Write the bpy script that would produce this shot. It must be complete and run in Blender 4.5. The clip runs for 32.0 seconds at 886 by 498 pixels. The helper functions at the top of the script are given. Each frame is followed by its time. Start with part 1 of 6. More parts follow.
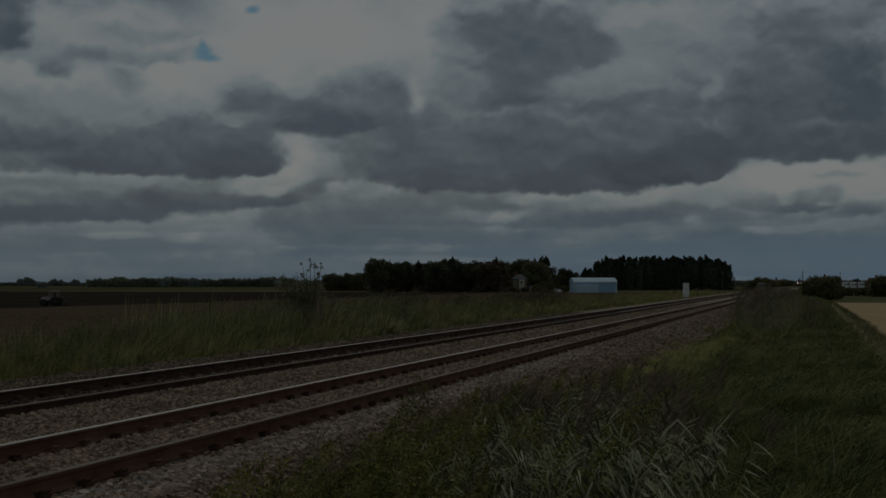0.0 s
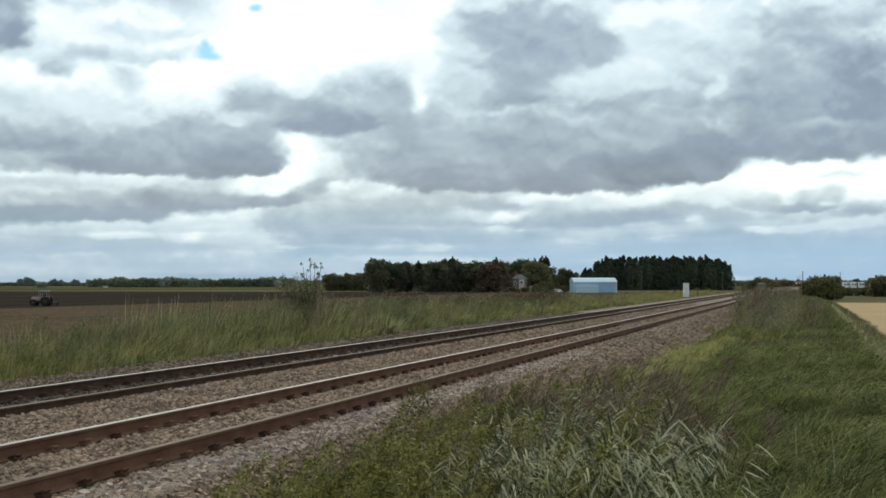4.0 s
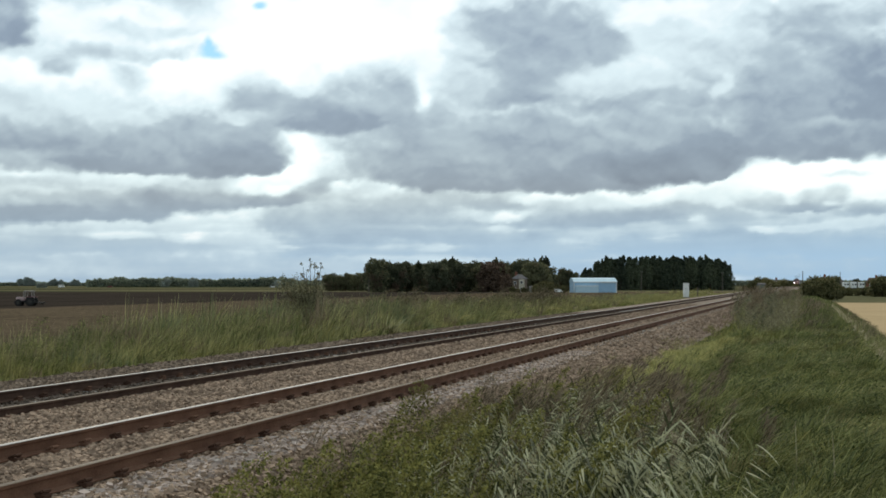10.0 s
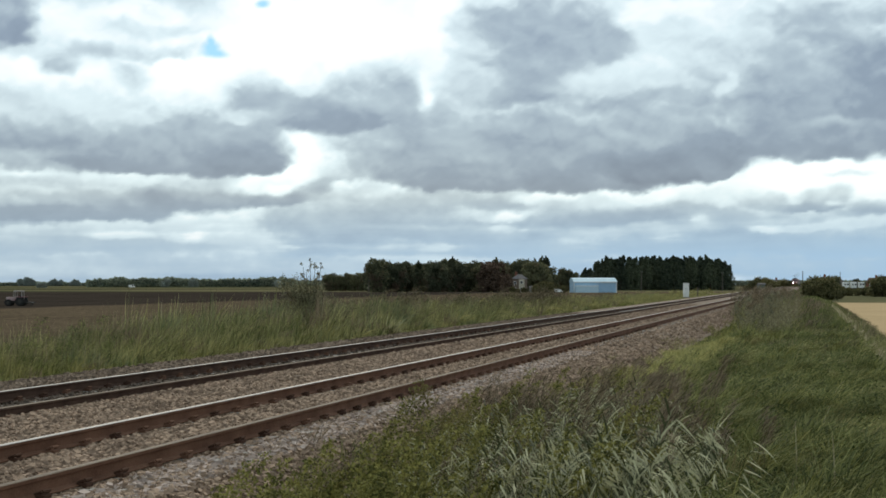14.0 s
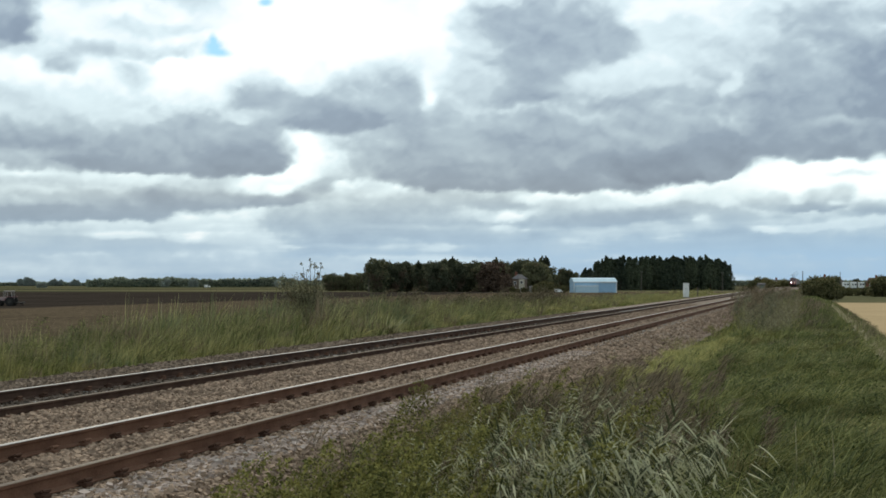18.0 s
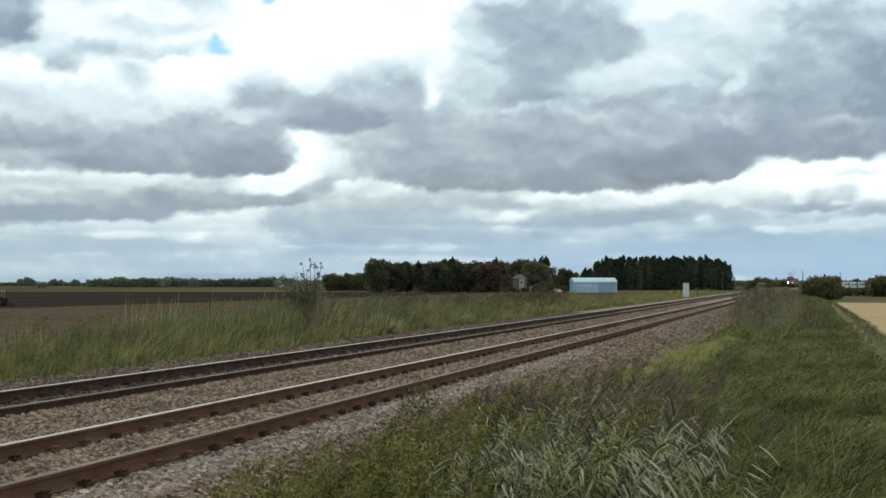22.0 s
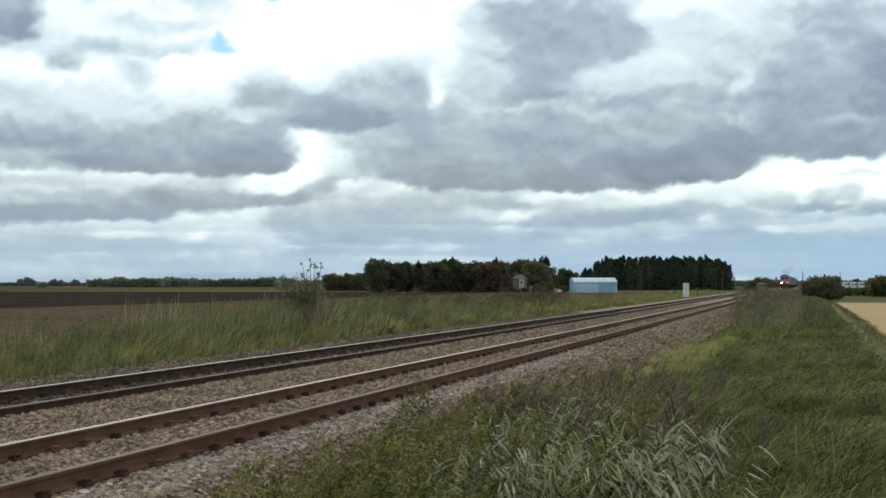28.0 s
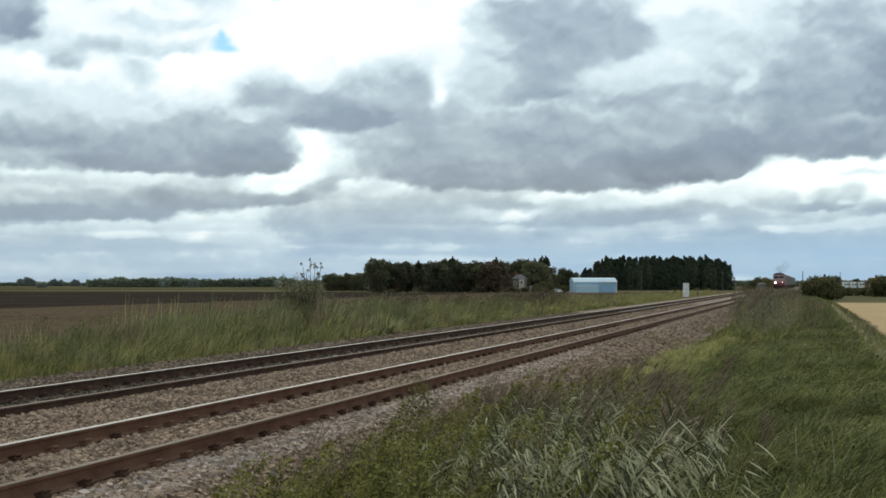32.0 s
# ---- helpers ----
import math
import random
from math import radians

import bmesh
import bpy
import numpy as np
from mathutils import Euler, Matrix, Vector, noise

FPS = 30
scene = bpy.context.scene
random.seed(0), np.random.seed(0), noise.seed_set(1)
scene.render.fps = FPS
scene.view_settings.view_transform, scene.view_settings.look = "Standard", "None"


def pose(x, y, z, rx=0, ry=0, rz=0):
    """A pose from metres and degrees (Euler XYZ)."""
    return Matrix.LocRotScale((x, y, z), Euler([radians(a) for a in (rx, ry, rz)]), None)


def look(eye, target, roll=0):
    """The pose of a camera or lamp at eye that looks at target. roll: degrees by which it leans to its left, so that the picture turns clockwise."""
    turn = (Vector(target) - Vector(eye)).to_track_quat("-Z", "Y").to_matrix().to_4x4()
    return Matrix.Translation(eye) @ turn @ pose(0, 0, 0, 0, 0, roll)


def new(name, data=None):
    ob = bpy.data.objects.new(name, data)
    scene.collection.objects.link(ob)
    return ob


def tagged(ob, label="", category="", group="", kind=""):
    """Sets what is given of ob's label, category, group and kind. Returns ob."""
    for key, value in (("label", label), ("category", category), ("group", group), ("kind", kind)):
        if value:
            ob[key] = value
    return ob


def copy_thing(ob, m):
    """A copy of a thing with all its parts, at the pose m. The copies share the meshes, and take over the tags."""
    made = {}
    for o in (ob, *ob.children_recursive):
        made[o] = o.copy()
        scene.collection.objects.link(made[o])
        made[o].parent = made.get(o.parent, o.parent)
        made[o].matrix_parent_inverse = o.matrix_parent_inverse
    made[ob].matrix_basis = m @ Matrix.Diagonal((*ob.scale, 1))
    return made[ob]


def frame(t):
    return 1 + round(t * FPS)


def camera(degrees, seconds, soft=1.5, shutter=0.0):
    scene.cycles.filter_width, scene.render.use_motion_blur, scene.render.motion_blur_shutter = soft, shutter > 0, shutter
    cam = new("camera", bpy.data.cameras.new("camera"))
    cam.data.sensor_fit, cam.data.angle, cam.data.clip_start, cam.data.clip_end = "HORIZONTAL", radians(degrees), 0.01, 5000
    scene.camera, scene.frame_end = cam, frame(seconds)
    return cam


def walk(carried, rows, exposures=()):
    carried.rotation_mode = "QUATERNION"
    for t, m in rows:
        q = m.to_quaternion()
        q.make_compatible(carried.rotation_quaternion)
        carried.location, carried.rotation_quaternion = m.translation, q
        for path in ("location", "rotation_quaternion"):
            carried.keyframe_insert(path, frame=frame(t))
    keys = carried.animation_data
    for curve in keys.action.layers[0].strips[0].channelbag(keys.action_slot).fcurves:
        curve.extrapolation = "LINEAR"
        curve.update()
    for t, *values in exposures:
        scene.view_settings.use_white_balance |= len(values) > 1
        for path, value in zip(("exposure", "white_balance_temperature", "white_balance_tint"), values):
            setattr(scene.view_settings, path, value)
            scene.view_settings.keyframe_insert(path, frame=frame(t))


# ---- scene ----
cam = camera(36.6, 32.0, soft=1.7)
EYE = pose(0, 0, 1.568, 91.462, 0, 15.3)
walk(cam, [(0.0, EYE), (32.0, EYE)],
     exposures=[(0.0, -2.6), (0.5, -2.1), (1.0, -1.7), (1.5, -1.35), (2.0, -1.05), (2.5, -0.75), (3.0, -0.47), (3.5, -0.2), (4.0, 0.0), (32.0, 0.0)])

# ---- light: a broken overcast sky with the sun behind the clouds, high and ahead ----
SUN_AZ, SUN_EL = radians(-20), radians(48)      # azimuth from +y towards +x
world = bpy.data.worlds.new("sky")
scene.world = world
world.use_nodes = True
wn = world.node_tree.nodes
sky = wn.new("ShaderNodeTexSky")
sky.sky_type, sky.sun_disc = "NISHITA", False
sky.sun_elevation, sky.sun_rotation = SUN_EL, SUN_AZ
world.node_tree.links.new(sky.outputs[0], wn["Background"].inputs[0])
wn["Background"].inputs[1].default_value = 0.05
sun = new("sun", bpy.data.lights.new("sun", "SUN"))
sun.data.energy, sun.data.angle, sun.data.color = 5.0, radians(12), (1.0, 0.89, 0.73)
sun_dir = Vector((math.sin(SUN_AZ) * math.cos(SUN_EL), math.cos(SUN_AZ) * math.cos(SUN_EL), math.sin(SUN_EL)))
sun.matrix_world = look(sun_dir * 100, (0, 0, 0))


# ---- helpers ----
def part(name, bm, material, parent=None, label=""):
    me = bpy.data.meshes.new(name)
    bm.to_mesh(me)
    bm.free()
    me.materials.append(material)
    ob = new(name, me)
    ob.parent = parent
    if label:
        tagged(ob, label)
    return ob


def share(name, data, parent, m, label=""):
    ob = new(name, data)
    ob.parent = parent
    ob.matrix_basis = m
    if label:
        tagged(ob, label)
    return ob


def np_mesh(name, verts, loops, totals, material, smooth=False):
    """A mesh from arrays: vertices, corner indices and corners per face."""
    me = bpy.data.meshes.new(name)
    verts = np.asarray(verts, np.float32)
    loops, totals = np.asarray(loops, np.int32).ravel(), np.asarray(totals, np.int32).ravel()
    me.vertices.add(len(verts))
    me.vertices.foreach_set("co", verts.ravel())
    me.loops.add(len(loops))
    me.loops.foreach_set("vertex_index", loops)
    me.polygons.add(len(totals))
    me.polygons.foreach_set("loop_start", np.concatenate(([0], np.cumsum(totals)[:-1])).astype(np.int32))
    me.polygons.foreach_set("use_smooth", np.full(len(totals), smooth))
    me.update(calc_edges=True)
    if material:
        me.materials.append(material)
    return me


def box(bm, x0, x1, y0, y1, z0, z1, bevel=0.0):
    made = bmesh.ops.create_cube(bm, size=1, matrix=Matrix.Translation(((x0 + x1) / 2, (y0 + y1) / 2, (z0 + z1) / 2)) @ Matrix.Diagonal((x1 - x0, y1 - y0, z1 - z0, 1)))
    if bevel:
        edges = {e for v in made["verts"] for e in v.link_edges}
        bmesh.ops.bevel(bm, geom=list(edges), offset=bevel, segments=2, affect="EDGES", profile=0.6)


def block(x0, x1, y0, y1, z0, z1, bevel=0.0):
    bm = bmesh.new()
    box(bm, x0, x1, y0, y1, z0, z1, bevel)
    return bm


def rod(bm, a, b, r0, r1=None, n=10):
    a, b = Vector(a), Vector(b)
    q = (b - a).to_track_quat("Z", "Y").to_matrix().to_4x4()
    bmesh.ops.create_cone(bm, cap_ends=True, segments=n, radius1=r0, radius2=r0 if r1 is None else r1, depth=(b - a).length,
                          matrix=Matrix.Translation((a + b) / 2) @ q)


def rodpart(a, b, r0, r1=None, n=10):
    bm = bmesh.new()
    rod(bm, a, b, r0, r1, n)
    return bm


def prism(points, y0, y1):
    """A bar along y with the given outline in x and z."""
    bm = bmesh.new()
    a = [bm.verts.new((x, y0, z)) for x, z in points]
    b = [bm.verts.new((x, y1, z)) for x, z in points]
    n = len(points)
    for i in range(n):
        bm.faces.new((a[i], a[(i + 1) % n], b[(i + 1) % n], b[i]))
    bm.faces.new(a[::-1])
    bm.faces.new(b)
    bmesh.ops.recalc_face_normals(bm, faces=bm.faces)
    return bm


# ---- materials ----
def surface(name, dark, light, scale=4.0, fine=40.0, rough=0.8, bump=0.3, depth=0.01, metal=0.0, world_space=False, island=0.0, each=0.0,
            third=None, third_at=0.62, third_scale=0.6, through_light=0.0, gloss=0.15):
    """Two tones mixed by noise at two scales, with fine relief; a third tone in patches; tones that differ from blade to blade or from copy to copy."""
    m = bpy.data.materials.new(name)
    m.use_nodes = True
    nt = m.node_tree
    N, L = nt.nodes, nt.links
    bsdf = N["Principled BSDF"]
    bsdf.inputs["Roughness"].default_value, bsdf.inputs["Metallic"].default_value = rough, metal
    bsdf.inputs["Specular IOR Level"].default_value = gloss
    if world_space:
        co = N.new("ShaderNodeNewGeometry").outputs["Position"]
    else:
        co = N.new("ShaderNodeTexCoord").outputs["Object"]

    def tex(s, detail=4.0):
        n = N.new("ShaderNodeTexNoise")
        n.inputs["Scale"].default_value, n.inputs["Detail"].default_value = s, detail
        L.new(co, n.inputs["Vector"])
        return n.outputs["Fac"]

    def math_node(op, a, b):
        n = N.new("ShaderNodeMath")
        n.operation = op
        for i, v in enumerate((a, b)):
            if isinstance(v, (int, float)):
                n.inputs[i].default_value = v
            else:
                L.new(v, n.inputs[i])
        return n.outputs[0]

    big, small = tex(scale), tex(fine, 3.0)
    f = math_node("ADD", math_node("MULTIPLY", big, 0.6), math_node("MULTIPLY", small, 0.4))
    if island:
        r = N.new("ShaderNodeNewGeometry").outputs["Random Per Island"]
        f = math_node("ADD", f, math_node("MULTIPLY", math_node("SUBTRACT", r, 0.5), island))
    if each:
        r = N.new("ShaderNodeObjectInfo").outputs["Random"]
        f = math_node("ADD", f, math_node("MULTIPLY", math_node("SUBTRACT", r, 0.5), each))
    ramp = N.new("ShaderNodeMapRange")
    ramp.inputs["From Min"].default_value, ramp.inputs["From Max"].default_value = 0.34, 0.66
    L.new(f, ramp.inputs["Value"])
    mix = N.new("ShaderNodeMix")
    mix.data_type = "RGBA"
    L.new(ramp.outputs[0], mix.inputs["Factor"])
    mix.inputs["A"].default_value, mix.inputs["B"].default_value = (*dark, 1), (*light, 1)
    colour = mix.outputs["Result"]
    if third:
        pr = N.new("ShaderNodeMapRange")
        pr.inputs["From Min"].default_value, pr.inputs["From Max"].default_value = third_at - 0.06, third_at + 0.06
        L.new(tex(third_scale, 3.0), pr.inputs["Value"])
        m2 = N.new("ShaderNodeMix")
        m2.data_type = "RGBA"
        L.new(pr.outputs[0], m2.inputs["Factor"])
        L.new(colour, m2.inputs["A"])
        m2.inputs["B"].default_value = (*third, 1)
        colour = m2.outputs["Result"]
    L.new(colour, bsdf.inputs["Base Color"])
    if bump:
        b = N.new("ShaderNodeBump")
        b.inputs["Strength"].default_value, b.inputs["Distance"].default_value = bump, depth
        L.new(f, b.inputs["Height"])
        L.new(b.outputs[0], bsdf.inputs["Normal"])
    if through_light:
        tr = N.new("ShaderNodeBsdfTranslucent")
        L.new(colour, tr.inputs["Color"])
        ms = N.new("ShaderNodeMixShader")
        ms.inputs[0].default_value = through_light
        L.new(bsdf.outputs[0], ms.inputs[1])
        L.new(tr.outputs[0], ms.inputs[2])
        L.new(ms.outputs[0], N["Material Output"].inputs["Surface"])
    return m


def glow(name, colour, strength):
    m = bpy.data.materials.new(name)
    m.use_nodes = True
    b = m.node_tree.nodes["Principled BSDF"]
    b.inputs["Base Color"].default_value = (*colour, 1)
    b.inputs["Emission Color"].default_value = (*colour, 1)
    b.inputs["Emission Strength"].default_value = strength
    return m


RUST = surface("rusted_steel", (0.09, 0.043, 0.027), (0.185, 0.098, 0.063), 3, 60, 0.8, 0.3, 0.003, gloss=0.08)
RUST_OLD = surface("dark_rusted_steel", (0.046, 0.027, 0.02), (0.1, 0.06, 0.044), 3, 60, 0.85, 0.3, 0.003, gloss=0.05)
RUST_CLIP = surface("scaly_rusted_clips", (0.06, 0.033, 0.023), (0.14, 0.077, 0.052), 6, 60, 0.85, 0.3, 0.003, gloss=0.05, each=0.5)
POLISHED = surface("worn_running_steel", (0.29, 0.262, 0.23), (0.44, 0.405, 0.36), 0.6, 30, 0.42, 0.05, 0.001, metal=0.8, gloss=0.4)
POLISHED_DULL = surface("dull_running_steel", (0.12, 0.088, 0.062), (0.235, 0.185, 0.135), 0.6, 30, 0.65, 0.1, 0.001, metal=0.05)
CONCRETE = surface("weathered_concrete", (0.2, 0.185, 0.165), (0.34, 0.32, 0.29), 5, 60, 0.9, 0.4, 0.004)
STONE = surface("ballast_stone", (0.155, 0.109, 0.078), (0.352, 0.256, 0.183), 0.8, 9, 0.95, 0.2, 0.01, world_space=True, island=0.65)
STONE_DARK = surface("oily_ballast_stone", (0.044, 0.032, 0.024), (0.105, 0.078, 0.058), 0.8, 9, 0.8, 0.2, 0.01, world_space=True, island=0.9)
STONE_DULL = surface("dull_brown_ballast_stone", (0.095, 0.07, 0.051), (0.22, 0.165, 0.12), 0.8, 9, 0.95, 0.2, 0.01, world_space=True, island=0.7)
STONE_PALE = surface("fresh_ballast_stone", (0.255, 0.203, 0.172), (0.435, 0.355, 0.308), 0.8, 9, 0.95, 0.2, 0.01, world_space=True, island=0.7)
BED = surface("ballast_bed", (0.14, 0.104, 0.078), (0.25, 0.192, 0.146), 1.2, 16, 0.95, 0.9, 0.05, world_space=True)
# Wood and conifer leaf tones lifted to stand for haze over the distance.
LEAF_DARK = surface("dark_foliage", (0.075, 0.084, 0.052), (0.19, 0.186, 0.1), 0.25, 1.5, 0.85, 0, third=(0.14, 0.1, 0.07), third_at=0.55, third_scale=0.13, island=0.7, each=0.9, through_light=0.3)
LEAF_CONIFER = surface("conifer_foliage", (0.052, 0.068, 0.05), (0.12, 0.14, 0.084), 0.25, 1.5, 0.85, 0, island=0.6, each=0.4, through_light=0.25)
LEAF_RED = surface("reddish_foliage", (0.085, 0.06, 0.045), (0.175, 0.12, 0.084), 0.3, 1.5, 0.8, 0, island=0.7, through_light=0.15)
# Haze is painted into these two far leaf colours, making them paler.
LEAF_HAZED = surface("hazed_foliage", (0.14, 0.17, 0.14), (0.32, 0.355, 0.25), 0.012, 0.12, 0.85, 0, island=0.5, through_light=0.4, world_space=True)
LEAF_HAZED_PALE = surface("hazed_pale_foliage", (0.2, 0.24, 0.225), (0.36, 0.4, 0.35), 0.05, 0.3, 0.85, 0, island=0.3, through_light=0.4)
LEAF_HEDGE = surface("hedge_foliage", (0.066, 0.069, 0.032), (0.19, 0.173, 0.08), 0.4, 2.0, 0.75, 0, island=0.7, each=0.5, through_light=0.35)
LEAF_BUSH = surface("thorn_foliage", (0.13, 0.12, 0.075), (0.31, 0.285, 0.17), 1.2, 6.0, 0.8, 0, island=0.8, through_light=0.35)
LEAF_THORN = surface("grey_thorn_foliage", (0.11, 0.106, 0.06), (0.29, 0.272, 0.165), 1.2, 6.0, 0.8, 0, island=0.8, through_light=0.3)
BARK = surface("bark", (0.035, 0.027, 0.02), (0.09, 0.07, 0.05), 2, 20, 0.9, 0.6, 0.03)
GRASS = surface("bank_grass", (0.066, 0.08, 0.023), (0.295, 0.292, 0.094), 0.9, 6, 0.8, 0, island=0.7, world_space=True, third=(0.22, 0.185, 0.085), third_at=0.62, third_scale=0.5, through_light=0.3)
GRASS_DARK = surface("dark_matted_grass", (0.044, 0.059, 0.021), (0.21, 0.224, 0.08), 0.9, 6, 0.8, 0, island=0.7, world_space=True, through_light=0.3)
GRASS_YELLOW = surface("yellowing_grass", (0.17, 0.165, 0.06), (0.4, 0.37, 0.155), 0.8, 5, 0.8, 0, island=0.9, world_space=True, through_light=0.3)
GRASS_STRAW = surface("bright_straw_grass", (0.24, 0.235, 0.085), (0.5, 0.46, 0.19), 0.8, 5, 0.8, 0, island=0.8, world_space=True, through_light=0.35)
GRASS_TALL = surface("tall_verge_grass", (0.1, 0.11, 0.045), (0.45, 0.425, 0.19), 0.6, 3.0, 0.8, 0, island=1.0, world_space=True, third=(0.16, 0.185, 0.09), third_at=0.55, third_scale=0.3, through_light=0.3)
REED_LEAF = surface("reed_leaf", (0.055, 0.062, 0.028), (0.45, 0.435, 0.265), 1.0, 8, 0.6, 0, island=1.2, world_space=True, through_light=0.25, gloss=0.2)
REED_DULL = surface("faded_reed_leaf", (0.09, 0.085, 0.05), (0.25, 0.235, 0.15), 1.0, 8, 0.7, 0, island=0.9, world_space=True, through_light=0.25)
HERB = surface("leafy_weeds", (0.068, 0.072, 0.021), (0.305, 0.282, 0.085), 1.6, 5, 0.85, 0, island=0.4, world_space=True, third=(0.18, 0.145, 0.06), third_at=0.62, third_scale=0.9, through_light=0.25)
SEED = surface("brown_seed_heads", (0.12, 0.093, 0.058), (0.3, 0.235, 0.155), 1.0, 8, 0.9, 0, island=0.8, world_space=True, through_light=0.2)
PLUME = surface("purple_brown_plumes", (0.092, 0.07, 0.045), (0.265, 0.21, 0.138), 1.0, 8, 0.9, 0, island=0.9, world_space=True, through_light=0.2)
STRAW_PALE = surface("bleached_straw", (0.28, 0.235, 0.135), (0.54, 0.47, 0.31), 1.0, 8, 0.85, 0, island=0.6, world_space=True, through_light=0.3)
DOCK = surface("brown_dock_growth", (0.07, 0.058, 0.036), (0.2, 0.165, 0.1), 1.2, 6.0, 0.85, 0, island=0.7, world_space=True, through_light=0.25)
DRY_STEM = surface("dry_stems", (0.16, 0.13, 0.075), (0.38, 0.33, 0.2), 1.0, 8, 0.85, 0, island=0.8, world_space=True, through_light=0.2)


def ground_material():
    """Soil, stubble and grass by place: a ploughed field, a stubble strip, far pasture and a pale cut field."""
    m = bpy.data.materials.new("ground_soil_and_fields")
    m.use_nodes = True
    nt = m.node_tree
    N, L = nt.nodes, nt.links
    bsdf = N["Principled BSDF"]
    bsdf.inputs["Roughness"].default_value = 1.0
    bsdf.inputs["Specular IOR Level"].default_value = 0.0
    pos = N.new("ShaderNodeNewGeometry").outputs["Position"]
    sep = N.new("ShaderNodeSeparateXYZ")
    L.new(pos, sep.inputs[0])

    def noise_fac(s, d=4.0, stretch=None):
        n = N.new("ShaderNodeTexNoise")
        n.inputs["Scale"].default_value, n.inputs["Detail"].default_value = s, d
        if stretch:
            mp = N.new("ShaderNodeMapping")
            mp.inputs["Scale"].default_value = stretch
            L.new(pos, mp.inputs["Vector"])
            L.new(mp.outputs[0], n.inputs["Vector"])
        else:
            L.new(pos, n.inputs["Vector"])
        return n.outputs["Fac"]

    def calc(op, a, b):
        n = N.new("ShaderNodeMath")
        n.operation = op
        for i, v in enumerate((a, b)):
            if isinstance(v, (int, float)):
                n.inputs[i].default_value = v
            else:
                L.new(v, n.inputs[i])
        return n.outputs[0]

    def step(value, lo, hi):
        n = N.new("ShaderNodeMapRange")
        n.inputs["From Min"].default_value, n.inputs["From Max"].default_value = lo, hi
        L.new(value, n.inputs["Value"])
        return n.outputs[0]

    def blend(f, a, b):
        n = N.new("ShaderNodeMix")
        n.data_type = "RGBA"
        L.new(f, n.inputs["Factor"])
        for k, v in (("A", a), ("B", b)):
            if isinstance(v, tuple):
                n.inputs[k].default_value = (*v, 1)
            else:
                L.new(v, n.inputs[k])
        return n.outputs["Result"]

    X, Y = sep.outputs[0], sep.outputs[1]
    wob = calc("MULTIPLY", calc("SUBTRACT", noise_fac(0.05), 0.5), 14)
    mixn = step(calc("ADD", calc("MULTIPLY", noise_fac(0.15), 0.5), calc("MULTIPLY", noise_fac(3.0), 0.5)), 0.35, 0.65)
    rows = step(noise_fac(0.5, 3.0, (1.0, 0.06, 1.0)), 0.35, 0.65)
    grass = blend(mixn, (0.05, 0.058, 0.02), (0.13, 0.13, 0.045))
    stubble = blend(blend(step(noise_fac(1.1, 5.0), 0.42, 0.58), mixn, (0, 0, 0)), (0.068, 0.052, 0.035), (0.165, 0.126, 0.083))
    soil = blend(rows, (0.024, 0.019, 0.0155), (0.053, 0.043, 0.035))
    far = blend(step(noise_fac(0.006, 5.0, (0.8, 0.8, 1.0)), 0.4, 0.6), (0.035, 0.04, 0.022), (0.1, 0.095, 0.05))
    far = blend(step(noise_fac(0.0035, 4.0, (0.5, 1.6, 1.0)), 0.5, 0.58), far, (0.16, 0.138, 0.078))
    far = blend(step(noise_fac(0.009, 3.0, (0.35, 1.8, 1.0)), 0.56, 0.6), far, (0.04, 0.044, 0.026))
    cut = blend(blend(rows, (0.37, 0.275, 0.155), (0.46, 0.35, 0.205)), blend(mixn, (0.34, 0.255, 0.145), (0.46, 0.345, 0.205)), (0.42, 0.315, 0.185))
    c = blend(step(calc("ADD", X, wob), -24.0, -30.0), grass, stubble)
    c = blend(step(calc("ADD", X, wob), -126.0, -131.0), c, soil)
    r = calc("ADD", calc("MULTIPLY", X, -0.27), calc("MULTIPLY", Y, 0.963))
    c = blend(step(calc("ADD", r, calc("MULTIPLY", wob, 2.0)), 632.0, 650.0), c, far)
    c = blend(step(calc("ADD", X, calc("MULTIPLY", wob, 0.06)), 4.35, 4.8), c, blend(step(Y, 296, 304), cut, blend(mixn, (0.072, 0.072, 0.04), (0.14, 0.132, 0.074))))
    L.new(c, bsdf.inputs["Base Color"])
    b = N.new("ShaderNodeBump")
    b.inputs["Strength"].default_value, b.inputs["Distance"].default_value = 0.6, 0.12
    L.new(mixn, b.inputs["Height"])
    L.new(b.outputs[0], bsdf.inputs["Normal"])
    return m


# ---- clouds: one vaulted sheet that drifts to the right and nearer ----
def lattice(u, v, seed):
    """Smooth value noise on a unit lattice, 0 to 1."""
    iu, iv = np.floor(u).astype(np.int64), np.floor(v).astype(np.int64)
    fu, fv = u - iu, v - iv
    fu, fv = fu * fu * (3 - 2 * fu), fv * fv * (3 - 2 * fv)

    def h(a, b):
        n = (a * 374761393 + b * 668265263 + seed * 974711) & 0x7FFFFFFF
        n = ((n ^ (n >> 13)) * 1274126177) & 0x7FFFFFFF
        return ((n ^ (n >> 16)) & 0xFFFF) / 65535.0

    return (h(iu, iv) * (1 - fu) + h(iu + 1, iv) * fu) * (1 - fv) + (h(iu, iv + 1) * (1 - fu) + h(iu + 1, iv + 1) * fu) * fv


def billow(u, v, seed, octaves=5):
    total, amp, out = 0.0, 1.0, 0
    for o in range(octaves):
        out = out + amp * lattice(u * 2 ** o + 17.3 * o, v * 2 ** o + 9.1 * o, seed + o)
        total += amp
        amp *= 0.52
    return out / total


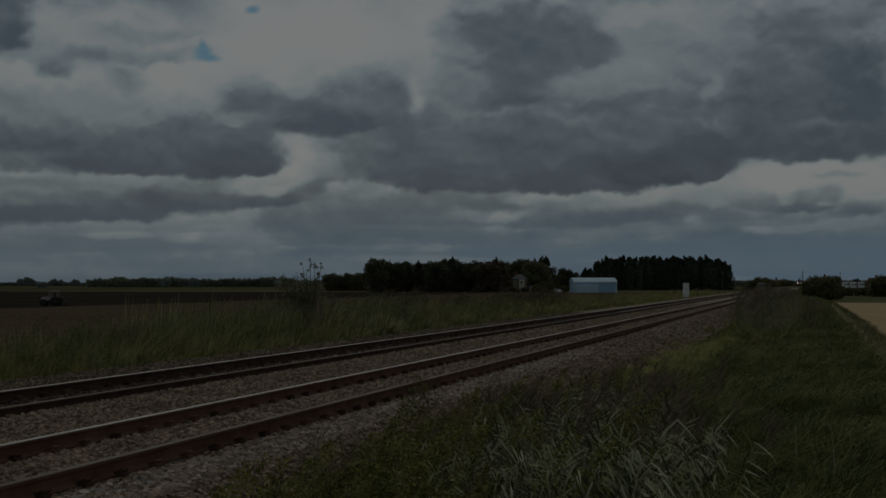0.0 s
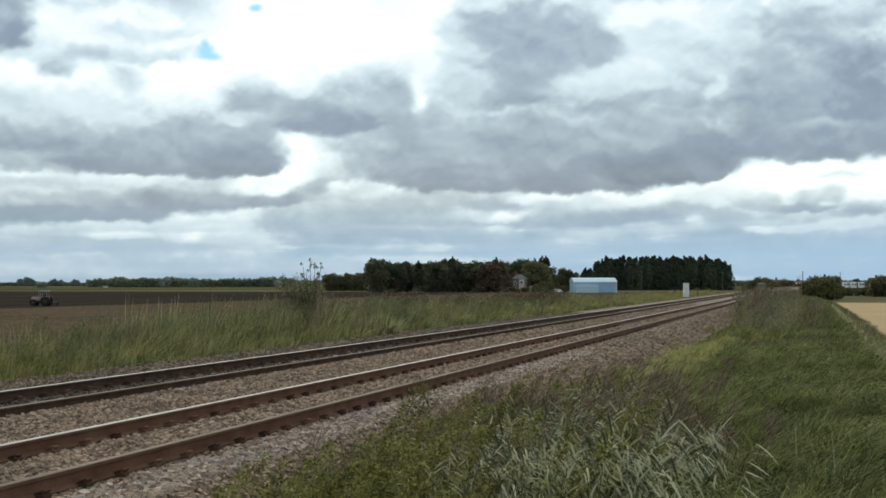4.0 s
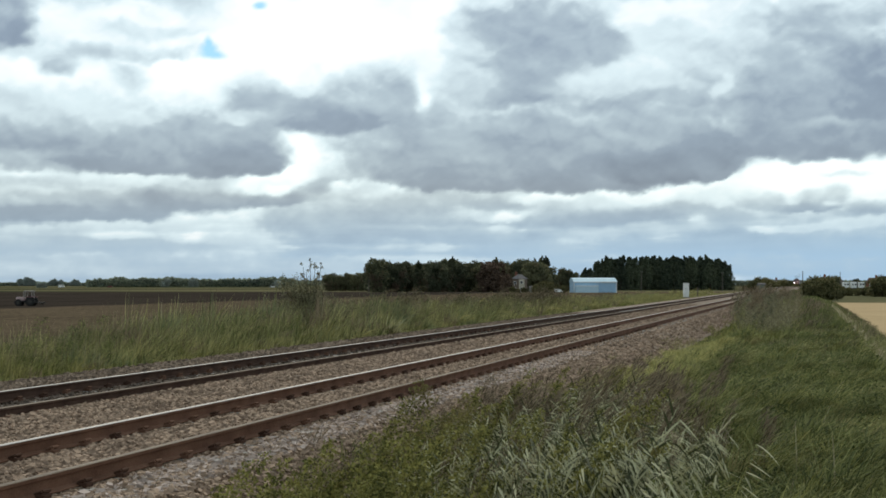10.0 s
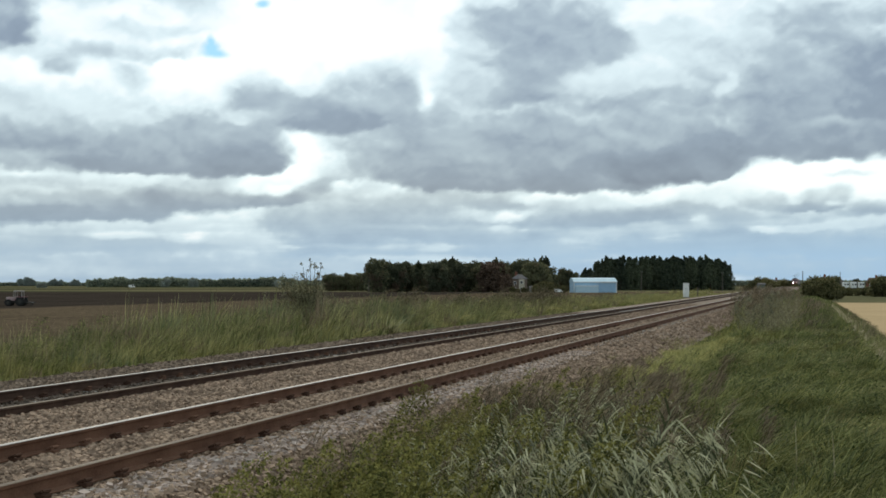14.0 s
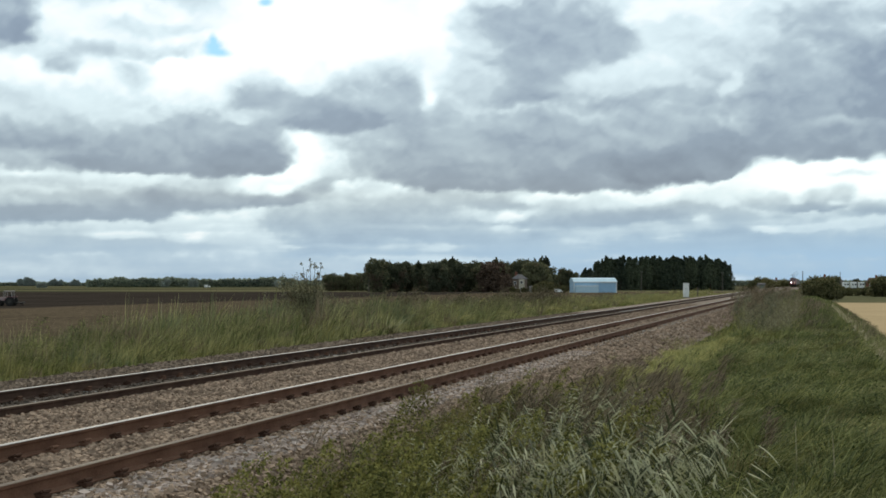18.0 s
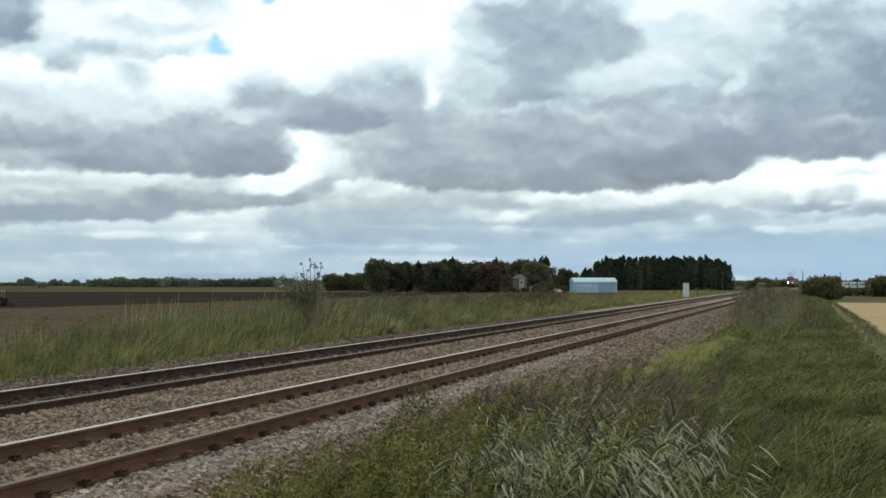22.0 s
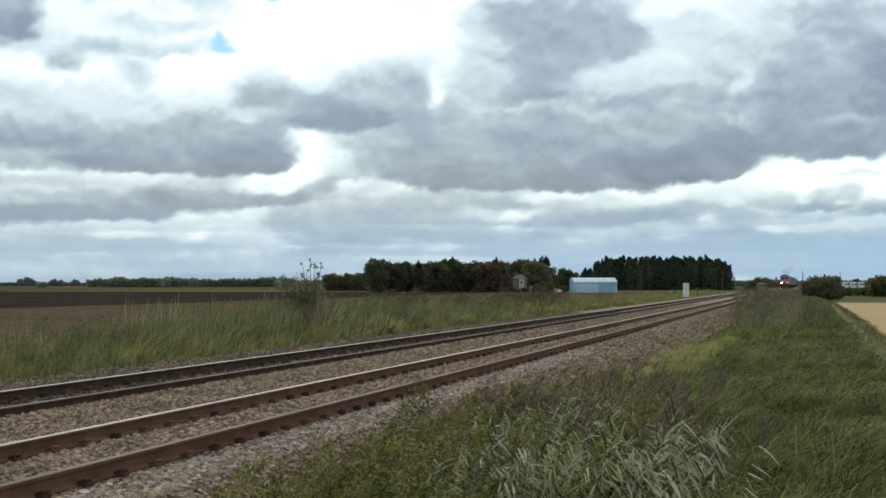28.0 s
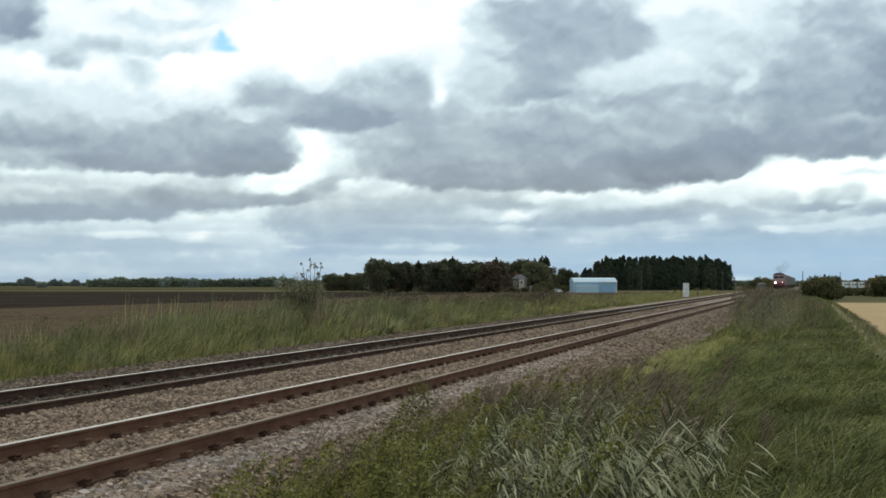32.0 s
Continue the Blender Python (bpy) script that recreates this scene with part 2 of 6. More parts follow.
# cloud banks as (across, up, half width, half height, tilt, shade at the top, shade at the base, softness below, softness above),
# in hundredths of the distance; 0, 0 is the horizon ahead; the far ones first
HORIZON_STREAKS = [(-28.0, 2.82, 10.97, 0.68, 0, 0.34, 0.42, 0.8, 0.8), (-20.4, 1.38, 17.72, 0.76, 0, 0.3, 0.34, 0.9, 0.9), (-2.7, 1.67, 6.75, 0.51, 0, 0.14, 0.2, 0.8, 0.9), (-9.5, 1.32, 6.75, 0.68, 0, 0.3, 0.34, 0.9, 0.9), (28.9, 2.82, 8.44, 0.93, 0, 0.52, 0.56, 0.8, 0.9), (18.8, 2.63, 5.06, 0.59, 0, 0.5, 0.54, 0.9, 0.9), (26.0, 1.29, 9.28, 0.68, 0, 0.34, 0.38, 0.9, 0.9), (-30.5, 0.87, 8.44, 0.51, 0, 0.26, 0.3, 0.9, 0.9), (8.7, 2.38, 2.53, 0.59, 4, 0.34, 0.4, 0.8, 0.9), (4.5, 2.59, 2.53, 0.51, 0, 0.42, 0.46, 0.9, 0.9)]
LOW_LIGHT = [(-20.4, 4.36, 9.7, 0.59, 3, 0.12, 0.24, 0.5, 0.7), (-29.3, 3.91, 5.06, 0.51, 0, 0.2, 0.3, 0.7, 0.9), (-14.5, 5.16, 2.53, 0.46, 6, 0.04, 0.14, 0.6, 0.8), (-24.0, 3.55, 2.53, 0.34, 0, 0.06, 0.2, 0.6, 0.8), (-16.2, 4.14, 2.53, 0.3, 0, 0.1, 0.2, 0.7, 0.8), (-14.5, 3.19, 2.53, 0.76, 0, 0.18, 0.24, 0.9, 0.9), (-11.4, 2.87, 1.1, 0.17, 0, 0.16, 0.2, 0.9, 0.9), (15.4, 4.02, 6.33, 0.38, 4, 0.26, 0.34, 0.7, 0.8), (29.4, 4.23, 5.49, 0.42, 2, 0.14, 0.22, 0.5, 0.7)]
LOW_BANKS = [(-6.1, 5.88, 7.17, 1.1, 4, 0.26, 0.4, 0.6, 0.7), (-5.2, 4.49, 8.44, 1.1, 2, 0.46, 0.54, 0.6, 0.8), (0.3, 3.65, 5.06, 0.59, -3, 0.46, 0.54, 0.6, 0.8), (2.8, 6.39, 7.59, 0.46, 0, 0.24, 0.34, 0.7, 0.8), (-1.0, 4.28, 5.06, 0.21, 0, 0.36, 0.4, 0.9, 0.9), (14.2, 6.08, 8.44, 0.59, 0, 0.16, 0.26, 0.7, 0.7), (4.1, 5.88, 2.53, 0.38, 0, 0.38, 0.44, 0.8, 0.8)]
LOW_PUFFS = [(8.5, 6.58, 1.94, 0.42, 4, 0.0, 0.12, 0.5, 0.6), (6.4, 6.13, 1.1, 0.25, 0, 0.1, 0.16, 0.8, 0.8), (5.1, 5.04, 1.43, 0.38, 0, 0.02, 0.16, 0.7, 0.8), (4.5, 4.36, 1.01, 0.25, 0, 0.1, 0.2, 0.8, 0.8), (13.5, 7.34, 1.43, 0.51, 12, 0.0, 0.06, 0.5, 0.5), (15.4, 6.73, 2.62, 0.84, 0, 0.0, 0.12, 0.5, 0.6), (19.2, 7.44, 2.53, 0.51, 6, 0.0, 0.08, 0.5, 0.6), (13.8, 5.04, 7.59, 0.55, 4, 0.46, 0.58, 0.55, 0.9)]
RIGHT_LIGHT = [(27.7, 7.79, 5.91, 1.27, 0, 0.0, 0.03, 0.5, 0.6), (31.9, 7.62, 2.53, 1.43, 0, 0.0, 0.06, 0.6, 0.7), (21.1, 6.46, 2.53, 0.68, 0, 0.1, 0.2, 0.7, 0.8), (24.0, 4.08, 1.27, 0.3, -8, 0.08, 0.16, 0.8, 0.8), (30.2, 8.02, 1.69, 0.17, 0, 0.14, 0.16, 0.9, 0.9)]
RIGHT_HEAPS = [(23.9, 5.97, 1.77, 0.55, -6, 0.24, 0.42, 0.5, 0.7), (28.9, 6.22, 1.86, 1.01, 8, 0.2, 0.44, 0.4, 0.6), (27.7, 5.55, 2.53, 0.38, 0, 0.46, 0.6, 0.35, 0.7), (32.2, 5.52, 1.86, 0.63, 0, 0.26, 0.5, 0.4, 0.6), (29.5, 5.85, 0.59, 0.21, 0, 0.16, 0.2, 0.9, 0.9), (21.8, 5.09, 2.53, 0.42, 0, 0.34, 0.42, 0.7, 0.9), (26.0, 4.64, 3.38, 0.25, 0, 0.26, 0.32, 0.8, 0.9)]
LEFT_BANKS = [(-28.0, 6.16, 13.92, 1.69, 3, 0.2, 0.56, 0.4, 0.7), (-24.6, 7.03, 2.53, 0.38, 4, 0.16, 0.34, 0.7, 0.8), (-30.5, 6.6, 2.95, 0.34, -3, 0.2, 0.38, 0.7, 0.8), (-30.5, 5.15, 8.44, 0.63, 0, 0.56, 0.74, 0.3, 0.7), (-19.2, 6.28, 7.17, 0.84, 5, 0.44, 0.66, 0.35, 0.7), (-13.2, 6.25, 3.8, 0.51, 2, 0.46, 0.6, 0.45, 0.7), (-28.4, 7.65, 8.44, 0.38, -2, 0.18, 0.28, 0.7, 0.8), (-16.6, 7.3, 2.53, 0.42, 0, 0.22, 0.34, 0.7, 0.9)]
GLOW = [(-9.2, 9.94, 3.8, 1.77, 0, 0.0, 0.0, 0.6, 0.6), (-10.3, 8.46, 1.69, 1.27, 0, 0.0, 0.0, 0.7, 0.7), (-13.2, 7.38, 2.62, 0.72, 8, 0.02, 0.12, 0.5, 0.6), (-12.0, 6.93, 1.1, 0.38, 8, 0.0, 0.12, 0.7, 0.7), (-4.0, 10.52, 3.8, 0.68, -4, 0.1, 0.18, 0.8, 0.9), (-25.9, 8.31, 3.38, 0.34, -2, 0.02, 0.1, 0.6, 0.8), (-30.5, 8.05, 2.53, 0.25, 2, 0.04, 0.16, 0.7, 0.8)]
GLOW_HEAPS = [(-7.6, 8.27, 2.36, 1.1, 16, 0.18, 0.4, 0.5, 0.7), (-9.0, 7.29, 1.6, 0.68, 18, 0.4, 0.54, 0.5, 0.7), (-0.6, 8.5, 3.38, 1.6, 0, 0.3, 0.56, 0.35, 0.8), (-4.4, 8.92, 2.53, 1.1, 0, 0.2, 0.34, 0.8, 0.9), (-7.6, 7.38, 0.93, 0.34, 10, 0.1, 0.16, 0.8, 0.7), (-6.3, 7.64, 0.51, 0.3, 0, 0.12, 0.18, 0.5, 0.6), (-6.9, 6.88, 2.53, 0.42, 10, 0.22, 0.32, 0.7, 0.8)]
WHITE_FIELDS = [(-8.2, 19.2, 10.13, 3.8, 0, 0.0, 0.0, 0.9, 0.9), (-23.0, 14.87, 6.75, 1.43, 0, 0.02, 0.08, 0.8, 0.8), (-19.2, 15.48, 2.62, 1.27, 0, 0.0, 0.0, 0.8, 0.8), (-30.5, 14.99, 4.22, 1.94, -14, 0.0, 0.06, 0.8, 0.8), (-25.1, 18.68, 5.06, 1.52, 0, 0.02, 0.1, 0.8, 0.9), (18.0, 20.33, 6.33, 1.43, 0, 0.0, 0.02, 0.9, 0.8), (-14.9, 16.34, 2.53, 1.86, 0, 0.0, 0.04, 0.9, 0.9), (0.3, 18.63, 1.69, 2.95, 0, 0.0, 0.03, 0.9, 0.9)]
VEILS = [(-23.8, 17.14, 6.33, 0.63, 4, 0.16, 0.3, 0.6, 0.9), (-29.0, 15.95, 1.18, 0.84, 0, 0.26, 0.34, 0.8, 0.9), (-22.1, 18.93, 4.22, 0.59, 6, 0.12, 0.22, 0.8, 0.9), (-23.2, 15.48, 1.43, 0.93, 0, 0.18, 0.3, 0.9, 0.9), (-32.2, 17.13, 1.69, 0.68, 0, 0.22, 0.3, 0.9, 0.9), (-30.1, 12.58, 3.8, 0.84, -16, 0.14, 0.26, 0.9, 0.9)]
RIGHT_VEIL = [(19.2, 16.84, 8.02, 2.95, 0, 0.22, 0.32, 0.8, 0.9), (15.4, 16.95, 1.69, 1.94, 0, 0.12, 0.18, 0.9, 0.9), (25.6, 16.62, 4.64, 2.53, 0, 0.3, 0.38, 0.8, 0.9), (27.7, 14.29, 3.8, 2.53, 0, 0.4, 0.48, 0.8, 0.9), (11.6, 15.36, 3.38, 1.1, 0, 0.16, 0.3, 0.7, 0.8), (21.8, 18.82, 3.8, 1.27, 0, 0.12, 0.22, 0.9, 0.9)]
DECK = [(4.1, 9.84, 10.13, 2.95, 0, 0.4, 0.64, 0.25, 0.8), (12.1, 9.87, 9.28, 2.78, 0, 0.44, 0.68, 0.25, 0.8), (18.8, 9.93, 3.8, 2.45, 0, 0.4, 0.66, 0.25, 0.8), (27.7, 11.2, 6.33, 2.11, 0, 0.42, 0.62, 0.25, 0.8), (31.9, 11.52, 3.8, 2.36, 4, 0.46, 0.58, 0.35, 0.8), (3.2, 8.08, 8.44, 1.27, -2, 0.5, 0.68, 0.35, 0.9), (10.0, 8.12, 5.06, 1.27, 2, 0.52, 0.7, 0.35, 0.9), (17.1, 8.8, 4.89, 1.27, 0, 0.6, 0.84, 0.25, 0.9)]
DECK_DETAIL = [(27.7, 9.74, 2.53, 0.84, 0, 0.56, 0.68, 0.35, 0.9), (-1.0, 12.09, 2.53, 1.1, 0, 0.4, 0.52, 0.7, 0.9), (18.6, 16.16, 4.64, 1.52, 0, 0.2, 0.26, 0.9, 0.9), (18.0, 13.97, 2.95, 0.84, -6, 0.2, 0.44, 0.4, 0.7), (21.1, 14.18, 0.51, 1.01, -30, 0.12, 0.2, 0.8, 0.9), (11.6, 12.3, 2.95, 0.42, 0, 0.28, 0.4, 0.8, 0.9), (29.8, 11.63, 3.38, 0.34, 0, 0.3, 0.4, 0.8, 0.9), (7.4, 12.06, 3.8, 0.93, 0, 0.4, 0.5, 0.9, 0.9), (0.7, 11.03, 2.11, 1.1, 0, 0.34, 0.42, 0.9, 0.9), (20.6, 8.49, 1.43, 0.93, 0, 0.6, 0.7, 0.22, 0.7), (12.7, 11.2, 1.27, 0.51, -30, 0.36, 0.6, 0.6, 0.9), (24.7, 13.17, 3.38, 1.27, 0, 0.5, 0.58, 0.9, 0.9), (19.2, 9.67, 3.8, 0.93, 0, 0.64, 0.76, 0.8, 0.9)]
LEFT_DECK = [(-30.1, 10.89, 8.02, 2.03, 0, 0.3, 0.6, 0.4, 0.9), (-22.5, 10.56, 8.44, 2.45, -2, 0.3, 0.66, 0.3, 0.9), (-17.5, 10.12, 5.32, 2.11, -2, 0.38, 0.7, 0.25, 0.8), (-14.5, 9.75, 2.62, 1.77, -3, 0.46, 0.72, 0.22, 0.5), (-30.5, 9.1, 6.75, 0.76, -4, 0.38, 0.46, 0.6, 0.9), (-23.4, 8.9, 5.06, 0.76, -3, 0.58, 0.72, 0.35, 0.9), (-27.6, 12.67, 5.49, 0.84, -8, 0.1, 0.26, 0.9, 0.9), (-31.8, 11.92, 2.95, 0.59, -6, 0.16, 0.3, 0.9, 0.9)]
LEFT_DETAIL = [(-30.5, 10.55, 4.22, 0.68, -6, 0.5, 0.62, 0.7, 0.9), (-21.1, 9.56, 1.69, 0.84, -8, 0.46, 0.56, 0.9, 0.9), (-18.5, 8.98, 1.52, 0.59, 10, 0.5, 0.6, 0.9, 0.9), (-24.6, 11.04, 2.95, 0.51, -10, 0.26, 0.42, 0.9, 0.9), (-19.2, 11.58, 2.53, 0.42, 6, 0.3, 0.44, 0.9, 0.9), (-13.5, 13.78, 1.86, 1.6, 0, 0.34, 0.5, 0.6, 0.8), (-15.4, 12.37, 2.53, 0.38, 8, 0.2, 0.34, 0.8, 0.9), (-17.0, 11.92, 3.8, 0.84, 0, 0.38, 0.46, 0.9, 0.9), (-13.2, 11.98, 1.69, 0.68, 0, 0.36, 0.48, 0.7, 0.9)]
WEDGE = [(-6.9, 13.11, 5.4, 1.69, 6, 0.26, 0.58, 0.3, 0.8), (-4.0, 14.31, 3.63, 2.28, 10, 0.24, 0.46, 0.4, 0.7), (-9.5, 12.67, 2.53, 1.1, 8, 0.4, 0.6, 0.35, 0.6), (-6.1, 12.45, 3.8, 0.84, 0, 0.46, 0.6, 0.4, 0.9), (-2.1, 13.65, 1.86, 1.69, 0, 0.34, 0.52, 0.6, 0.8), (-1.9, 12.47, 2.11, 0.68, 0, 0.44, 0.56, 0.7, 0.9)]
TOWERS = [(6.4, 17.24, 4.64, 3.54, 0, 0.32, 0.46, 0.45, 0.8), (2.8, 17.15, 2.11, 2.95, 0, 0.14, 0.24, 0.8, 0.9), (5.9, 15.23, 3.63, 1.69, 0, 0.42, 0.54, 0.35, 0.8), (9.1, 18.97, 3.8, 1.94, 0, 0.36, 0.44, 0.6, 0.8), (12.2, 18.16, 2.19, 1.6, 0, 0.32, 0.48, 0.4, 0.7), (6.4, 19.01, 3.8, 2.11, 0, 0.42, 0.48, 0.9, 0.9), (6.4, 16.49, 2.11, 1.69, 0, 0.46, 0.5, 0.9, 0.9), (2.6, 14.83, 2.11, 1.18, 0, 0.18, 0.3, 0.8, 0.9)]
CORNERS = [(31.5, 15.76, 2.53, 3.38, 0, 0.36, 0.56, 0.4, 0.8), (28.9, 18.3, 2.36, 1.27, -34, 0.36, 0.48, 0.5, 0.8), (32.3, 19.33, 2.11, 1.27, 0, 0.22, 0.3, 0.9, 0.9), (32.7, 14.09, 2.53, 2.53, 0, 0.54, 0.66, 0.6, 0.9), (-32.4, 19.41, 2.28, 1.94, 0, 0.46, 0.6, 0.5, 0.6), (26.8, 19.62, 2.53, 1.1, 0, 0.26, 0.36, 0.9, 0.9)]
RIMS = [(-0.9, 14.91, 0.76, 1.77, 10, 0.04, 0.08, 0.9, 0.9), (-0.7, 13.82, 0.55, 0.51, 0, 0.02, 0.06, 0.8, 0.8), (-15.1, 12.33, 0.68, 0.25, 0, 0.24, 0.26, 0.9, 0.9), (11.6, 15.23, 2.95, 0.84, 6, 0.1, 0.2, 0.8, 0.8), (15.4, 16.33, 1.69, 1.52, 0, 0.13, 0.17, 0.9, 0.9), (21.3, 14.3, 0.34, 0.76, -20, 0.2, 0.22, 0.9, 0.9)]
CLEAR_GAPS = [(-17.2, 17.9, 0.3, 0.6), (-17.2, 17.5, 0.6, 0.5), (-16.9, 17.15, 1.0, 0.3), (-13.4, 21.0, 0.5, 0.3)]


def cloud_sheet():
    R, TOP = 4850.0, 250.0
    axis = radians(-15.3)
    az = np.concatenate((np.linspace(-21, 21, 560), np.linspace(21, 339, 70)[1:-1]))
    az = np.radians(az)
    rise = np.concatenate((np.linspace(-0.004, 0.25, 190), np.linspace(0.25, 1.2, 30)[1:], [2.0, 4.0, 12.0]))
    # radius at which the vault TOP*(1-(r/R)^2) stands at this rise over the horizon
    a = TOP / R ** 2
    r = (-rise + np.sqrt(rise * rise + 4 * a * TOP)) / (2 * a)
    A, Rr = np.meshgrid(az, r)
    _, V = np.meshgrid(az, rise * 100)
    z = TOP * (1 - (Rr / R) ** 2)
    x, y = Rr * np.sin(A + axis), Rr * np.cos(A + axis)
    nr, nc = x.shape
    verts = np.stack((x, y, z), -1).reshape(-1, 3)
    i, j = np.meshgrid(np.arange(nr - 1), np.arange(nc), indexing="ij")
    k = (j + 1) % nc
    quads = np.stack((i * nc + j, (i + 1) * nc + j, (i + 1) * nc + k, i * nc + k), -1).reshape(-1, 4)
    # cap over the top
    verts = np.vstack((verts, [[0, 0, TOP]]))
    tris = np.stack((np.full(nc, len(verts) - 1), (nr - 1) * nc + (np.arange(nc) + 1) % nc, (nr - 1) * nc + np.arange(nc)), -1)
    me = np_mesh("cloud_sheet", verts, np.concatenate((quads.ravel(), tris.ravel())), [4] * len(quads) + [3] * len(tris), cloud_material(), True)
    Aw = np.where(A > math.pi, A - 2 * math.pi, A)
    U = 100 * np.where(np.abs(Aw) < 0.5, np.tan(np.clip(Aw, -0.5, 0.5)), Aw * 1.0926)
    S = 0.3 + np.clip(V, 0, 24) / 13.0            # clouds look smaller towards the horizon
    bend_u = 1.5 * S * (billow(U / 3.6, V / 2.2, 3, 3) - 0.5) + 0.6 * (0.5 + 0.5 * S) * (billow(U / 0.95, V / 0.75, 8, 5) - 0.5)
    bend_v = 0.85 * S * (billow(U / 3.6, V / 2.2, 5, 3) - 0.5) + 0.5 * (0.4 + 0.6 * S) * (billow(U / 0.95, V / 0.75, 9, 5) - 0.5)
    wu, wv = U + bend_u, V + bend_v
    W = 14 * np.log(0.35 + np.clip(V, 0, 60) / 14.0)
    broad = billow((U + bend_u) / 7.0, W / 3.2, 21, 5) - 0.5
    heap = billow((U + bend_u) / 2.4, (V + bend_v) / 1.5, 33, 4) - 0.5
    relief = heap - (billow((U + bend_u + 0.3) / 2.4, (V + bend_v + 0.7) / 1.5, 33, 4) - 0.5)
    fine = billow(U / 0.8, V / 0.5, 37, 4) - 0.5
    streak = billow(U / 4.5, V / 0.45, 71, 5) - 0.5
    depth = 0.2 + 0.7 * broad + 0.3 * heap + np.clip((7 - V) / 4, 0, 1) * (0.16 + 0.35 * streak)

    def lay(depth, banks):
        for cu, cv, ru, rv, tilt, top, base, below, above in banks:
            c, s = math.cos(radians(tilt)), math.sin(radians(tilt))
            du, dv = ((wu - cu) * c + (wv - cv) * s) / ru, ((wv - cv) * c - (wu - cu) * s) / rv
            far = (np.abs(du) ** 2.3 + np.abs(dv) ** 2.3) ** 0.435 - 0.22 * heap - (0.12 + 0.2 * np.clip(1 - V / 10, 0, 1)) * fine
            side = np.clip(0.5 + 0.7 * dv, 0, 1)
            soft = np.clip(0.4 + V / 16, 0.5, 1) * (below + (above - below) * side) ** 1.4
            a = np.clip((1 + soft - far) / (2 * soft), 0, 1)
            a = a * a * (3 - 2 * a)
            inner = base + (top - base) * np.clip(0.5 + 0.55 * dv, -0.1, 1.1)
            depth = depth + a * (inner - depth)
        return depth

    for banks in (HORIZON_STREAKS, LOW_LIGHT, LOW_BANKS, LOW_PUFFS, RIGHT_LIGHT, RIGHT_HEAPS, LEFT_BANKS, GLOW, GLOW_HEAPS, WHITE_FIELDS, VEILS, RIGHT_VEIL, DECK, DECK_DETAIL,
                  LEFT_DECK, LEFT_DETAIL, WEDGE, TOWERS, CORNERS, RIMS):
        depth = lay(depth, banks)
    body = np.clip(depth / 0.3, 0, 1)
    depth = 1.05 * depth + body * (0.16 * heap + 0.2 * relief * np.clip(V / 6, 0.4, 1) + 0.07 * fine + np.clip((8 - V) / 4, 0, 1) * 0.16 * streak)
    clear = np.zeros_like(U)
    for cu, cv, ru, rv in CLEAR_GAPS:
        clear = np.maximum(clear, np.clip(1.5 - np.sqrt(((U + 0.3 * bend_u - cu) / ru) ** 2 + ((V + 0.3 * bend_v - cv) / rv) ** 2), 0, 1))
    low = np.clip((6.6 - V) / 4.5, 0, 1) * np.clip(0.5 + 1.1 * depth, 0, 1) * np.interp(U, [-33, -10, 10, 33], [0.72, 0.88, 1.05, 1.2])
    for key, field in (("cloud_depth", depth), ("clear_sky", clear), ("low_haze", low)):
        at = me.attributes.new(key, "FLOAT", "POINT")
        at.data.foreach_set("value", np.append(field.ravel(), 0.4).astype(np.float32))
    ob = new("cloud_backdrop", me)
    return tagged(ob, "broken grey and white cloud cover with small blue gaps", "sky", kind="structure")


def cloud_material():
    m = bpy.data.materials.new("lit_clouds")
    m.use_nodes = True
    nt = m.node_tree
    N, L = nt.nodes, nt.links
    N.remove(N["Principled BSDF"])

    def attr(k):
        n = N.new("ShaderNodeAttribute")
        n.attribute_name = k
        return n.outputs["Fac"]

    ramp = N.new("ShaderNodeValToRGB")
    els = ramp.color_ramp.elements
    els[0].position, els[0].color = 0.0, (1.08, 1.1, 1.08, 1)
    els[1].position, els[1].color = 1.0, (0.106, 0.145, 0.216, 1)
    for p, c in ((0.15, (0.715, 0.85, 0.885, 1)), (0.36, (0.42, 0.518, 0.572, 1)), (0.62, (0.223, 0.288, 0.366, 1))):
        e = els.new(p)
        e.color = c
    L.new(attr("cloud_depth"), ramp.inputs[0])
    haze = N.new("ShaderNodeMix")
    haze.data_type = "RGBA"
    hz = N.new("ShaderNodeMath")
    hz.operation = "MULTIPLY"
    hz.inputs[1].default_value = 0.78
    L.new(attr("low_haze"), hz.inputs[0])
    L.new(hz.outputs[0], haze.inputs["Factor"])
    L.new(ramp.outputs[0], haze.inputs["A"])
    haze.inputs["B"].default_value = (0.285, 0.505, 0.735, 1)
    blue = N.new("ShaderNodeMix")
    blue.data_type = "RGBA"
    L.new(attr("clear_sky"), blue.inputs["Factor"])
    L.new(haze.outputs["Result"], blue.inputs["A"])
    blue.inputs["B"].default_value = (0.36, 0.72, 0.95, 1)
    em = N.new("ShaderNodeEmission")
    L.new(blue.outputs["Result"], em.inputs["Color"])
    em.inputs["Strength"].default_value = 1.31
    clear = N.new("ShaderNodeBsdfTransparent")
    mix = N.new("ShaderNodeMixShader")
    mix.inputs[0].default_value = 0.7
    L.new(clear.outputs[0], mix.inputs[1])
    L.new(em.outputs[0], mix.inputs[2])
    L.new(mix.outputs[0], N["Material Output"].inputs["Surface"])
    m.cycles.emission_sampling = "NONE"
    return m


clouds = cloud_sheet()

